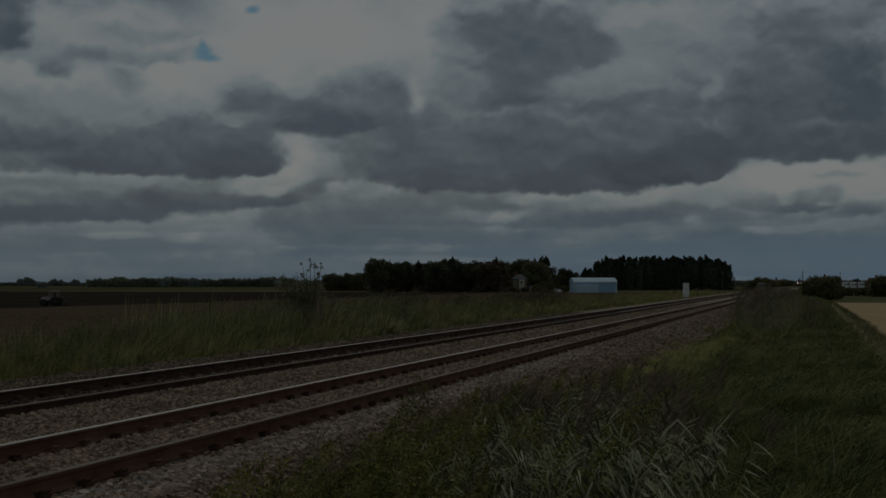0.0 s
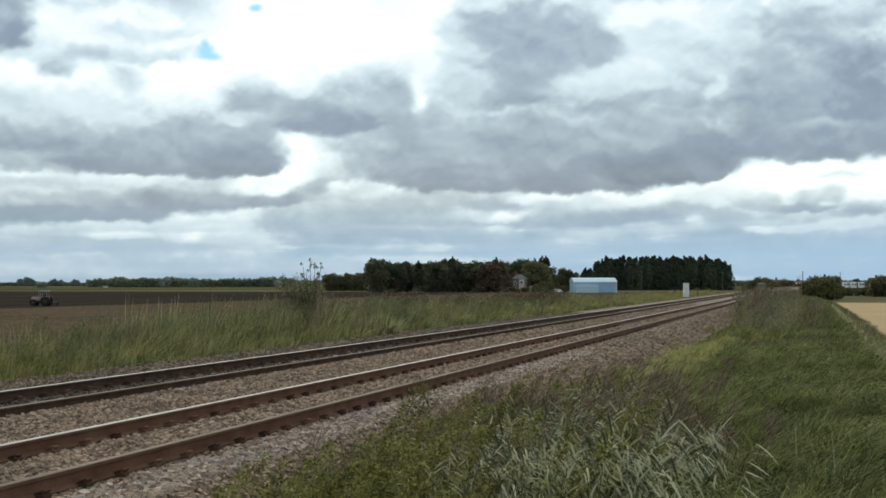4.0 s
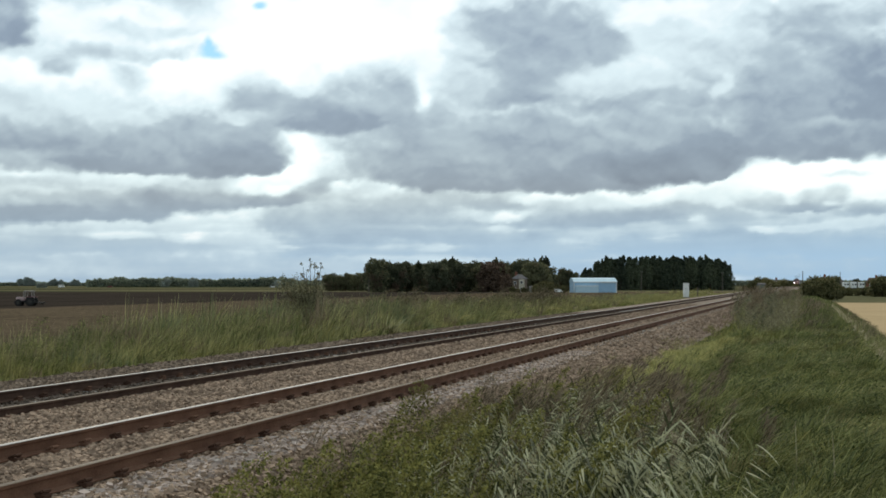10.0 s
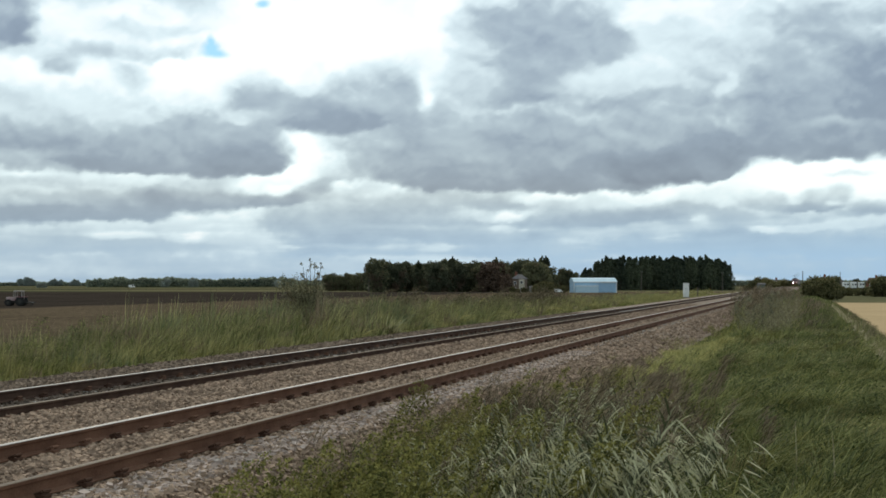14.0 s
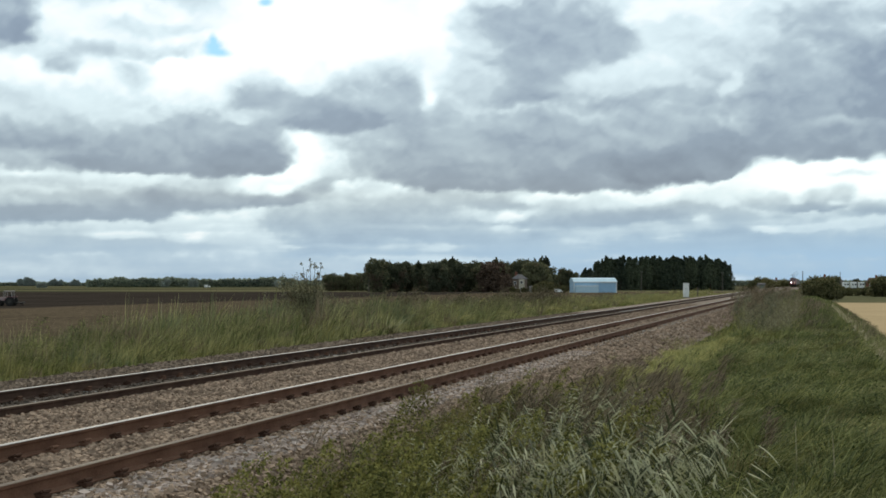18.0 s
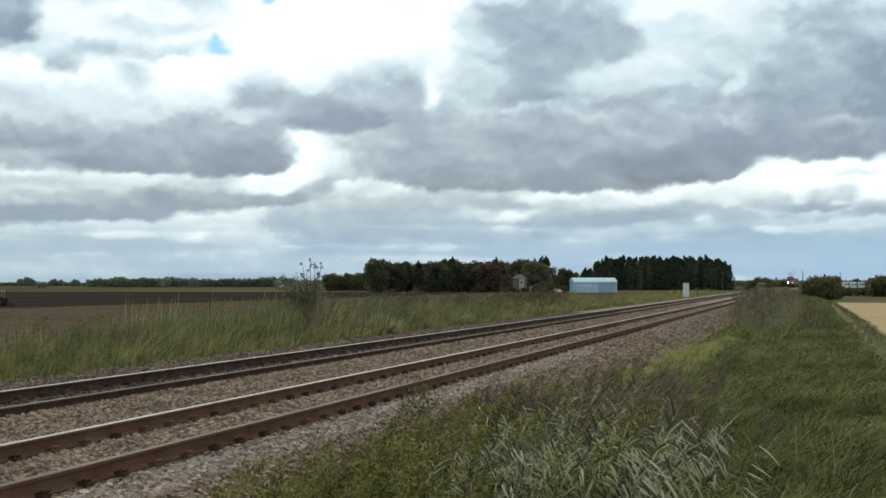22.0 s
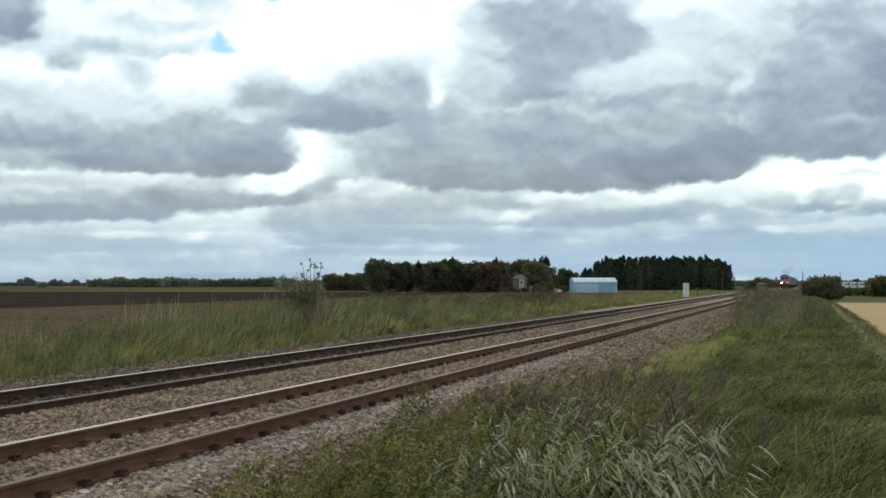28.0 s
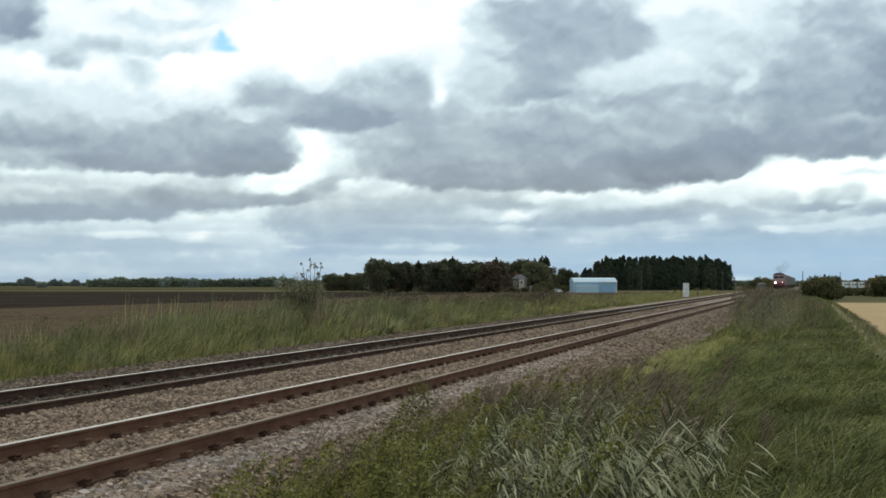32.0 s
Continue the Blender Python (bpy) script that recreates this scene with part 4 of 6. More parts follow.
grass("dry_grass", rng, 380, (-4.6, 2.0), (9, 32), 1.4, (0.3, 0.7), (0.005, 0.009), DRY_STEM, "scattered pale dry stems in the bank's grass", (0.2, 0.9), bank_edge)
grass("bank_grass", rng, 12000, (-4.3, 4.6), (-10, 8.6), 1.0, (0.2, 0.4), (0.012, 0.02), GRASS, "grass on the bank at the viewing place", (0.4, 1.2), clump=0.5)
grass("verge_grass", rng, 7000, (-22, -14.7), (-10, 16), 1.0, (0.5, 1.1), (0.02, 0.03), GRASS_TALL, "tall grass beyond the far track", (0.1, 0.7), clump=0.5, across=([-22, -19, -16.5, -14.7], [1.25, 1.1, 0.75, 0.3]))
def verge_rise(x, y):
    """Verge growth: low at first, then taller from the pale stems to beyond the thorn bush."""
    return np.interp(y + 6 * (billow(x / 2, y / 4, 151, 3) - 0.5), [22, 32, 37, 62, 90], [0.85, 0.95, 1.6, 1.5, 1.1])


# verge beyond the far track: low at the ballast, tall behind
VERGE = ([-22, -19, -16.5, -14.7], [1.25, 1.1, 0.75, 0.3])
grass("verge_grass", rng, 30000, (-21.0, -14.6), (16, 75), 1.3, (0.75, 1.35), (0.006, 0.013), GRASS_TALL, "tall yellow-green grass beyond the far track", (0.1, 0.65), clump=0.55, across=VERGE, patch=verge_rise)
grass("verge_grass", rng, 40000, (-26, -14.7), (70, 280), 1.5, (0.12, 0.3), (0.016, 0.03), GRASS_YELLOW, "low pale grass further along the line", (0.1, 0.7), clump=0.4)
grass("verge_grass", rng, 24000, (-19.6, -16.3), (46, 150), 1.3, (0.6, 1.15), (0.009, 0.017), GRASS_TALL, "rough yellow-green verge grass further along the line", (0.1, 0.7), clump=0.5)
grass("verge_grass", rng, 26000, (-24, -19.3), (50, 120), 1.2, (0.9, 1.6), (0.009, 0.017), GRASS_DARK, "dark rank growth along the back of the verge", (0.2, 0.8), clump=0.7)
grass("verge_stems", rng, 7000, (-21, -16), (24, 120), 1.3, (0.9, 1.4), (0.007, 0.012), SEED, "brown seeding stems in the verge", (0.1, 0.5))
grass("verge_stems", rng, 250, (-20.5, -15.5), (24, 60), 1.3, (0.9, 1.3), (0.008, 0.014), DRY_STEM, "pale dry stems in the verge", (0.1, 0.4))


for tone, count, tall, shade in ((GRASS_TALL, 760, (0.6, 1.2), "yellow-green"), (GRASS_DARK, 820, (0.5, 1.1), "dark olive"), (GRASS_YELLOW, 420, (0.6, 1.2), "straw-yellow"),
                                 (REED_LEAF, 170, (0.6, 1.1), "bluish-green"), (SEED, 420, (0.8, 1.25), "straw-brown seeding")):
    tussocks("verge_tussocks", rng, count, 55, (-21.5, -15.0), (17, 110), 1.35, tall, (0.018, 0.04), 0.12, tone, "bunched %s grass in the verge beyond the far track" % shade, (0.2, 0.95), across=VERGE, spread=0.7, patch=verge_rise)
tussocks("verge_front", rng, 260, 40, (-15.2, -14.35), (18, 110), 1.3, (0.1, 0.28), (0.012, 0.024), 0.16, GRASS_TALL, "thin pale grass straggling into the ballast", (0.3, 1.1), lambda x, y: billow(x / 0.5, y / 2, 153, 3) > 0.42)
tussocks("verge_front", rng, 420, 50, (-16.6, -14.9), (18, 100), 1.3, (0.3, 0.65), (0.012, 0.026), 0.12, GRASS_YELLOW, "yellow-green grass along the front of the verge", (0.2, 0.9))
tussocks("verge_front", rng, 520, 50, (-15.8, -14.7), (18, 120), 1.3, (0.2, 0.5), (0.012, 0.026), 0.12, GRASS, "low green grass along the ballast", (0.2, 0.9))
grass("stubble", rng, 16000, (-44, -23), (18, 95), 1.2, (0.14, 0.34), (0.035, 0.08), DOCK, "short brown stubble in the field", (0.1, 0.9), lambda x, y: billow(x / 1.6, y / 2.2, 131, 3) > 0.46)
grass("stubble", rng, 7000, (-44, -23), (18, 95), 1.2, (0.12, 0.3), (0.03, 0.07), SEED, "pale stubble in the field", (0.1, 0.9), lambda x, y: billow(x / 1.6, y / 2.2, 133, 3) > 0.52)
for tone, count, shade in ((LEAF_BUSH, 260, "brown-olive"), (SEED, 160, "brown"), (GRASS_DARK, 220, "dark green")):
    tussocks("field_edge_growth", rng, count, 55, (-26.5, -20.5), (20, 120), 1.3, (0.6, 1.25), (0.016, 0.03), 0.2, tone, "rank %s weeds along the field's edge" % shade, (0.1, 0.7))
herbs("verge_weeds", rng, 620, (-25, -17), (44, 150), 1.2, (0.8, 1.4), 0.04, "olive-brown docks and weeds in the verge", lambda x, y: billow(x / 3, y / 5, 97, 3) > 0.47, 150, 0.24, DOCK)

herbs("dark_docks", rng, 360, (-18.8, -16.0), (50, 110), 1.1, (0.7, 1.25), 0.03, "dark green docks in patches along the verge", lambda x, y: billow(x / 1.8, y / 4.5, 157, 3) > 0.54, 150, 0.26, LEAF_HEDGE)
tussocks("straw_patches", rng, 230, 55, (-17.6, -15.4), (48, 130), 1.2, (0.5, 0.9), (0.02, 0.036), 0.18, GRASS_STRAW, "patches of bright straw-yellow grass in the verge", (0.2, 0.9), lambda x, y: billow(x / 1.5, y / 5, 159, 3) > 0.52)
tussocks("straw_patches", rng, 130, 60, (-19.5, -15.6), (20, 48), 1.2, (0.6, 1.1), (0.014, 0.026), 0.14, GRASS_STRAW, "bunches of straw-yellow grass in the verge", (0.3, 1.0), lambda x, y: billow(x / 1.3, y / 2.5, 161, 3) > 0.52)
herbs("dark_docks", rng, 110, (-19.4, -16.0), (22, 50), 1.1, (0.7, 1.3), 0.02, "rounded dark green clumps in the verge", lambda x, y: billow(x / 1.3, y / 2.5, 163, 3) > 0.53, 300, 0.26, GRASS_DARK)

herbs("verge_growth", rng, 1800, (-20.5, -15.2), (17, 70), 1.2, (0.4, 0.9), 0.013, "soft yellow-green leafy growth in the verge", lambda x, y: billow(x / 1.5, y / 2.5, 99, 3) > 0.46, 80, 0.24, GRASS)
herbs("verge_growth", rng, 1700, (-24, -15.5), (60, 230), 1.2, (0.5, 1.15), 0.04, "mottled yellow-green growth further along the verge", lambda x, y: billow(x / 2, y / 7, 99, 3) > 0.42, 90, 0.3, GRASS_YELLOW)
herbs("tall_docks", rng, 400, (-23, -17.6), (56, 96), 1.1, (1.2, 1.85), 0.045, "tall brown-olive docks along the back of the verge", lambda x, y: billow(x / 3, y / 6, 101, 3) > 0.52, 170, 0.2, DOCK)
herbs("tall_docks", rng, 150, (-20.4, -17.8), (74, 100), 1.0, (1.25, 1.8), 0.045, "tall brown docks and weeds before the house", lambda x, y: billow(x / 2, y / 5, 103, 3) > 0.42, 170, 0.16, DOCK)
herbs("field_edge_weeds", rng, 420, (-27, -20.5), (22, 62), 1.1, (0.6, 1.2), 0.024, "brown-olive weeds at the edge of the field", lambda x, y: billow(x / 2.5, y / 4, 105, 3) > 0.46, 150, 0.3, DOCK)
grass("yellow_grass", rng, 22000, (-18.2, -15.2), (19, 170), 1.3, (0.4, 0.85), (0.008, 0.015), GRASS_YELLOW, "bright yellow-green grass along the front of the verge", (0.2, 0.9), lambda x, y: billow(x / 1.1, y / 3.5, 121, 3) > 0.5, clump=0.4)
herbs("verge_clumps", rng, 420, (-18.6, -15.6), (19, 75), 1.2, (0.6, 1.05), 0.014, "dark green leafy clumps in the verge", lambda x, y: billow(x / 1.2, y / 2.4, 111, 3) > 0.5, 260, 0.22, GRASS_DARK)
grass("verge_stems", rng, 6000, (-20.8, -17.4), (19, 62), 1.2, (0.95, 1.45), (0.007, 0.012), SEED, "brown seeding tops in the verge", (0.15, 0.6), lambda x, y: billow(x / 1.4, y / 2.6, 113, 3) > 0.46)
herbs("verge_clumps", rng, 240, (-22, -16.4), (62, 175), 1.2, (0.65, 1.1), 0.04, "dark green leafy clumps further along the verge", lambda x, y: billow(x / 2, y / 5, 119, 3) > 0.52, 170, 0.25, LEAF_HEDGE)

herbs("bank_weeds", rng, 520, (-3.6, 0.8), (48, 130), 1.0, (0.65, 1.2), 0.03, "brownish weeds in the bank's tall growth", lambda x, y: (x > -0.045 * y - 0.2) & (x < 0.1 - 0.012 * y), 130, 0.22, LEAF_BUSH)


def weed_patch(x, y):
    return bank_edge(x - 0.16, y) & (off_reeds(x, y) < 0.1) & ~(in_belt(x, y) & (np.sin(37 * x + 91 * y) > -0.3))


herbs("leafy_weeds", rng, 1700, (-5.1, -0.4), (8.6, 20), 1.2, (0.22, 0.46), 0.01, "low dark green leafy weeds on the bank", weed_patch)
herbs("bushy_weeds", rng, 640, (-4.9, -0.4), (8.6, 21), 1.3, (0.5, 1.05), 0.016, "taller bushy green weeds on the bank", lambda x, y: weed_patch(x - 0.25, y) & (billow(x / 0.6, y / 0.9, 109, 2) > 0.42), 300, 0.11)
tussocks("belt_grass", rng, 210, 60, (-3.6, -0.9), (10, 22), 1.3, (0.45, 0.85), (0.008, 0.014), 0.1, GRASS, "long green grass among the reeds and seed heads", (0.3, 1.1), lambda x, y: (off_reeds(x, y) > -1.9) & (off_reeds(x, y) < 0.8))
herbs("weed_spires", rng, 150, (-4.9, -1.6), (9, 22), 1.2, (0.75, 1.15), 0.009, "thin brownish seeding spires above the weeds", lambda x, y: weed_patch(x - 0.3, y), 130, 0.03, PLUME)
grass("dry_grass", rng, 900, (-5.5, -4.6), (8.5, 22), 1.3, (0.15, 0.45), (0.005, 0.009), SEED, "thin brown grass growing through the ballast", (0.3, 1.0), lambda x, y: billow(x / 0.3, y / 0.5, 87, 2) > 0.55)

grass("dry_grass", rng, 4500, (-5.2, -4.2), (17, 60), 1.2, (0.06, 0.2), (0.006, 0.011), SEED, "short brown dry growth on the ballast's shoulder", (0.4, 1.3), lambda x, y: billow(x / 0.6, y / 1.5, 89, 3) > 0.42)
herbs("turf_clumps", rng, 900, (-2.4, 2.4), (9, 40), 1.4, (0.24, 0.48), 0.017, "darker soft weed clumps in the turf", lambda x, y: right_growth(x, y) & (billow(x / 0.8, y / 1.6, 93, 3) > 0.48), 120, 0.5, GRASS_DARK)


def rising(x, y):
    return np.interp(y + 14 * (billow(x / 1.2, y / 6, 95, 3) - 0.5), [42, 60, 85], [0.4, 0.75, 1.05])


grass("rough_growth", rng, 24000, (-3.9, 1.0), (44, 135), 1.0, (0.75, 1.45), (0.007, 0.013), GRASS, "tall rank green growth on the bank", (0.2, 0.8), lambda x, y: (x > -0.047 * y - 0.2) & (x < 0.2 - 0.014 * y), clump=0.5, patch=rising)
grass("rough_growth", rng, 15000, (-3.9, 0.4), (52, 135), 1.0, (0.8, 1.5), (0.007, 0.013), REED_DULL, "tall faded olive-brown growth on the bank", (0.2, 0.7), lambda x, y: (x > -0.047 * y - 0.2) & (x < -0.014 * y), clump=0.5, patch=rising)
grass("rough_growth", rng, 13000, (-3.0, 0.6), (62, 150), 1.0, (0.85, 1.5), (0.007, 0.013), SEED, "tall brown seeding growth on the bank", (0.2, 0.7), lambda x, y: (x > -0.03 * y - 0.2) & (x < -0.01 * y), clump=0.5, patch=rising)

grass("dry_grass", rng, 5000, (-4.6, -1.8), (58, 98), 1.0, (0.7, 1.35), (0.008, 0.014), DRY_STEM, "pale dry stems at the shoulder of the bank's tall growth", (0.1, 0.6), lambda x, y: (x > -0.047 * y - 0.1) & (x < -0.034 * y), clump=0.4, patch=rising)


def reed_clump_mesh(rng, stems, size, material, droop=1.0):
    """Reed stems, each with broad leaves that rise, arch over and hang down the wind."""
    per, steps = 14, 6
    n = stems * per
    sx, sy = np.repeat(rng.normal(0, 0.2, stems), per), np.repeat(rng.normal(0, 0.2, stems), per)
    hgt = np.repeat(rng.uniform(0.5, 0.95, stems), per) * np.tile(np.linspace(0.42, 1.0, per), stems)
    p = np.stack((sx + 0.25 * hgt * hgt, sy, hgt), -1) * size
    head = WIND + np.repeat(rng.normal(-0.35, 0.7, stems), per) + rng.normal(0, 0.25, n) + math.pi * (rng.random(n) < 0.14)
    way = np.stack((np.cos(head), np.sin(head), np.zeros(n)), -1)
    flat = np.stack((-np.sin(head), np.cos(head), np.zeros(n)), -1)
    turn = np.repeat(rng.uniform(-1.3, 1.3, stems), per) + rng.normal(0, 0.3, n)
    long, wide = rng.uniform(0.11, 0.26, n) * size, rng.uniform(0.01, 0.021, n)
    bend0 = np.repeat(np.where(rng.random(stems) < 0.85, rng.uniform(1.85, 2.6, stems), rng.uniform(0.4, 1.1, stems)), per) + rng.normal(0, 0.2, n)
    bend1 = np.clip(bend0 + droop * rng.uniform(0.0, 0.6, n), 0.1, 2.85)
    out = []
    for k, w in enumerate((0.5, 1.0, 1.0, 0.8, 0.5, 0.06)):
        b = bend0 + (bend1 - bend0) * (k / (steps - 1)) ** 0.8
        along = way * np.sin(b)[:, None] + np.array([0, 0, 1.0]) * np.cos(b)[:, None]
        side = flat * np.cos(turn)[:, None] + np.cross(along, flat) * np.sin(turn)[:, None]
        out += [p - side * (wide * w / 2)[:, None], p + side * (wide * w / 2)[:, None]]
        p = p + along * (long / (steps - 1))[:, None]
    q = np.array([(2 * k, 2 * k + 1, 2 * k + 3, 2 * k + 2) for k in range(steps - 1)]).ravel()
    return np_mesh("leaf_tuft", np.stack(out, 1).reshape(-1, 3), (q[None] + 2 * steps * np.arange(n)[:, None]).ravel(), np.full((steps - 1) * n, 4), material)


def stem_mesh(rng, count, size):
    x, y = rng.normal(0, 0.2 * size, count), rng.normal(0, 0.2 * size, count)
    v = blade_arrays(rng, x, y, np.full(count, -0.05), rng.uniform(0.6, 0.95, count) * size, np.full(count, 0.01), rng.uniform(0.05, 0.4, count), WIND + rng.normal(0, 0.6, count))
    return blade_mesh("stem_tuft", v, GRASS)


def plume_mesh(rng, size):
    """A feathery brown head on its stalk: a sheaf of short drooping hairs."""
    k = 40
    x, y = rng.normal(0, 0.028, k), rng.normal(0, 0.028, k)
    top = rng.uniform(-0.2, 0.12, k) * size
    hairs = blade_arrays(rng, x + 0.04, y, top, rng.uniform(0.08, 0.19, k) * size, np.full(k, 0.009), rng.uniform(0.3, 1.2, k), WIND + rng.normal(0, 0.5, k))
    stalk = blade_arrays(rng, np.zeros(2), np.zeros(2), np.full(2, -0.85 * size), np.full(2, 0.85 * size), np.full(2, 0.007), np.full(2, 0.05), np.full(2, WIND))
    return blade_mesh("seed_head", np.concatenate((hairs, stalk)), PLUME)


REED_MESHES = [(reed_clump_mesh(rng, 17, 1.0, REED_LEAF), reed_clump_mesh(rng, 12, 1.0, REED_DULL, 0.4), stem_mesh(rng, 20, 1.0)) for _ in range(5)]
PLUMES = [plume_mesh(rng, 1.0) for _ in range(4)]
reeds = []


def reed_clump(i, x, y, size, heads=0, leaves="pale"):
    label = {"pale": "clump of pale arching reed leaves swaying in the wind", "dull": "clump of tall faded olive-brown reeds", "": "clump of thin stems with brown feathery seed heads"}[leaves]
    ob = tagged(new("reed_clump"), label, "reeds", "reeds on the bank")
    ob.matrix_basis = pose(x, y, float(ground_z(x, y)) - 0.02, 0, 0, random.uniform(-20, 20))
    m = Matrix.Scale(size, 4)
    if leaves:
        tagged(share("leaf_tuft", REED_MESHES[i % 5][0 if leaves == "pale" else 1], ob, m), kind="stuff")
    tagged(share("stem_tuft", REED_MESHES[i % 5][2], ob, m), kind="stuff")
    for k in range(heads):
        share("seed_head", PLUMES[(i + k) % 4], ob, pose(random.gauss(0, 0.22) * size, random.gauss(0, 0.22) * size, random.uniform(0.68, 0.98) * size, random.uniform(-8, 8), random.uniform(0, 25), random.uniform(-40, 40)) @ m)
    reeds.append(ob)
    return ob


random.seed(5)
for i in range(76):
    y = 9.2 + 9.5 * random.random() ** 1.1
    reed_clump(i, -1.6 - 0.17 * (y - 10) + random.gauss(0, 0.4), y, random.uniform(0.72, 1.04), i % 5 == 0)
for i in range(24):
    y = random.uniform(10.5, 18.5)
    reed_clump(i, -2.75 - 0.1 * (y - 10) + random.gauss(0, 0.5), y, random.uniform(0.8, 1.0), i % 4 == 0)
for i in range(13):
    y = random.uniform(15.5, 25)
    reed_clump(i, random.uniform(-4.3, -1.3 - 0.05 * y), y, random.uniform(0.7, 1.05), 5, "")
for i in range(20):
    y = random.uniform(13, 19)
    reed_clump(i, random.uniform(-2.5, -0.7) - 0.09 * (y - 14), y, random.uniform(0.8, 1.12), 5, "")
for i in range(40):
    y = random.uniform(54, 98)
    reed_clump(i, random.uniform(-3.5, -2.4) * y / 75, y, random.uniform(0.85, 1.05) * min(1.95, 0.9 + 0.03 * (y - 45)), 2, "dull")
for i in range(22):
    y = random.uniform(80, 130)
    reed_clump(i, random.uniform(-0.032, -0.013) * y, y, random.uniform(1.45, 1.85), 3, "dull")


# ---- trees and bushes ----
def crown(rng, count, lumps, spread, size):
    """Leaf places in the outer part of many uneven lumps."""
    k = rng.integers(0, len(lumps), count)
    d = rng.normal(size=(count, 3))
    d /= np.linalg.norm(d, axis=1, keepdims=True)
    return lumps[k, :3] + d * (lumps[k, 3] * rng.uniform(0.55, 1.08, count))[:, None] * np.array(spread)


def tree_kind(rng, kind, high, wide, material, leaves, leaf):
    """trunk-and-limbs mesh and crown mesh of one tree, standing at the origin."""
    bm = bmesh.new()
    lumps = []
    if kind == "column":
        rod(bm, (0, 0, 0), (0, 0, high * 0.8), 0.02 * high, 0.004 * high, 8)
        for i in range(44):
            t = (i + 0.5) / 44
            r = wide / 2 * (1.0 if t < 0.55 else 1 - 0.85 * (t - 0.55) / 0.45) * rng.uniform(0.8, 1.1)
            a = rng.uniform(0, 6.28)
            lumps.append((math.cos(a) * r * 0.6, math.sin(a) * r * 0.6, high * (0.02 + 0.93 * t), r * rng.uniform(0.36, 0.6)))
            if i % 4 == 0:
                rod(bm, (0, 0, high * t * 0.8), (math.cos(a) * r * 0.6, math.sin(a) * r * 0.6, high * (0.05 + 0.9 * t)), 0.006 * high, 0.002 * high, 5)
        for i in range(6):
            a, d = rng.uniform(0, 6.28), wide * rng.uniform(0.0, 0.36)
            for k in range(5):
                lumps.append((math.cos(a) * d + 0.2 * k, math.sin(a) * d, high * (0.88 + 0.03 * k - 0.35 * d / wide), wide * (0.085 - 0.015 * k)))
    else:
        rod(bm, (0, 0, 0), (0, 0, high * 0.45), 0.028 * high, 0.018 * high, 8)
        for i in range(34):
            a, t = rng.uniform(0, 6.28), (i + rng.random()) / 34
            r = wide / 2 * math.sqrt(max(0.05, 1 - (1.7 * t - 0.75) ** 2)) * rng.uniform(0.35, 0.82)
            c = (math.cos(a) * r, math.sin(a) * r, high * (0.1 + 0.78 * t))
            lumps.append((*c, wide * rng.uniform(0.13, 0.23)))
            if i % 3 == 0:
                rod(bm, (0, 0, high * (0.1 + 0.3 * t)), c, 0.009 * high, 0.003 * high, 5)
    v = leaf_arrays(rng, crown(rng, leaves, np.array(lumps), (1, 1, 0.95 if kind == "round" else 1.5), leaf), leaf)
    trunk = bpy.data.meshes.new("trunk")
    bm.to_mesh(trunk)
    bm.free()
    trunk.materials.append(BARK)
    return trunk, leaves_mesh("crown", v, material)


def plant(kind, name, x, y, z, scale, turn, label, group, category="tree"):
    ob = tagged(new(name), label, category, group)
    ob.matrix_basis = pose(x, y, z, 0, 0, turn)
    m = Matrix.Scale(scale, 4)
    share("trunk", kind[0], ob, m)
    share("crown", kind[1], ob, m)
    return ob


rng = np.random.default_rng(23)
CONIFERS = [tree_kind(rng, "column", 19.5, 9.0, LEAF_CONIFER, 6500, 0.4) for _ in range(3)]
ROUNDS = [tree_kind(rng, "round", 14, 12, LEAF_DARK, 5600, 0.42) for _ in range(3)]
# The crown's pale colour already carries the haze of its distance.
FAR_ROUND = tree_kind(rng, "round", 12, 15, LEAF_HAZED_PALE, 2200, 0.6)
RED = tree_kind(rng, "round", 14, 10, LEAF_RED, 4200, 0.42)
POPLAR = tree_kind(rng, "column", 15, 5, LEAF_DARK, 3600, 0.36)
HEDGES = [tree_kind(rng, "round", 6, 8, LEAF_HEDGE, 4200, 0.3) for _ in range(2)]


def spot(px, dist):
    """A place by its bearing (hundredths of the distance to the right of the view's axis) and its distance along the axis."""
    a = radians(15.3)
    r, f = px / 100 * dist, dist
    return r * math.cos(a) - f * math.sin(a), r * math.sin(a) + f * math.cos(a)


random.seed(9)
# conifer belt behind the barn
for i in range(36):
    b = 10.4 + 10.9 * i / 35
    x, y = spot(b + random.uniform(-0.1, 0.1), 800 + random.uniform(-10, 10))
    s = random.uniform(0.94, 1.08) * min(1.0, 0.58 + 0.07 * i) * (0.74 if i == 35 else 0.88 if i == 34 else 1)
    plant(CONIFERS[i % 3], "conifer_tree", x, y, FIELD, s, random.uniform(0, 360), "tall dark conifer in a dense shelter belt", "conifer belt")
for i in range(22):
    x, y = spot(11.5 + 9.4 * i / 21, 816 + random.uniform(-6, 6))
    plant(CONIFERS[(i + 1) % 3], "conifer_tree", x, y, FIELD, random.uniform(0.8, 0.95), random.uniform(0, 360), "tall dark conifer in a dense shelter belt", "conifer belt")
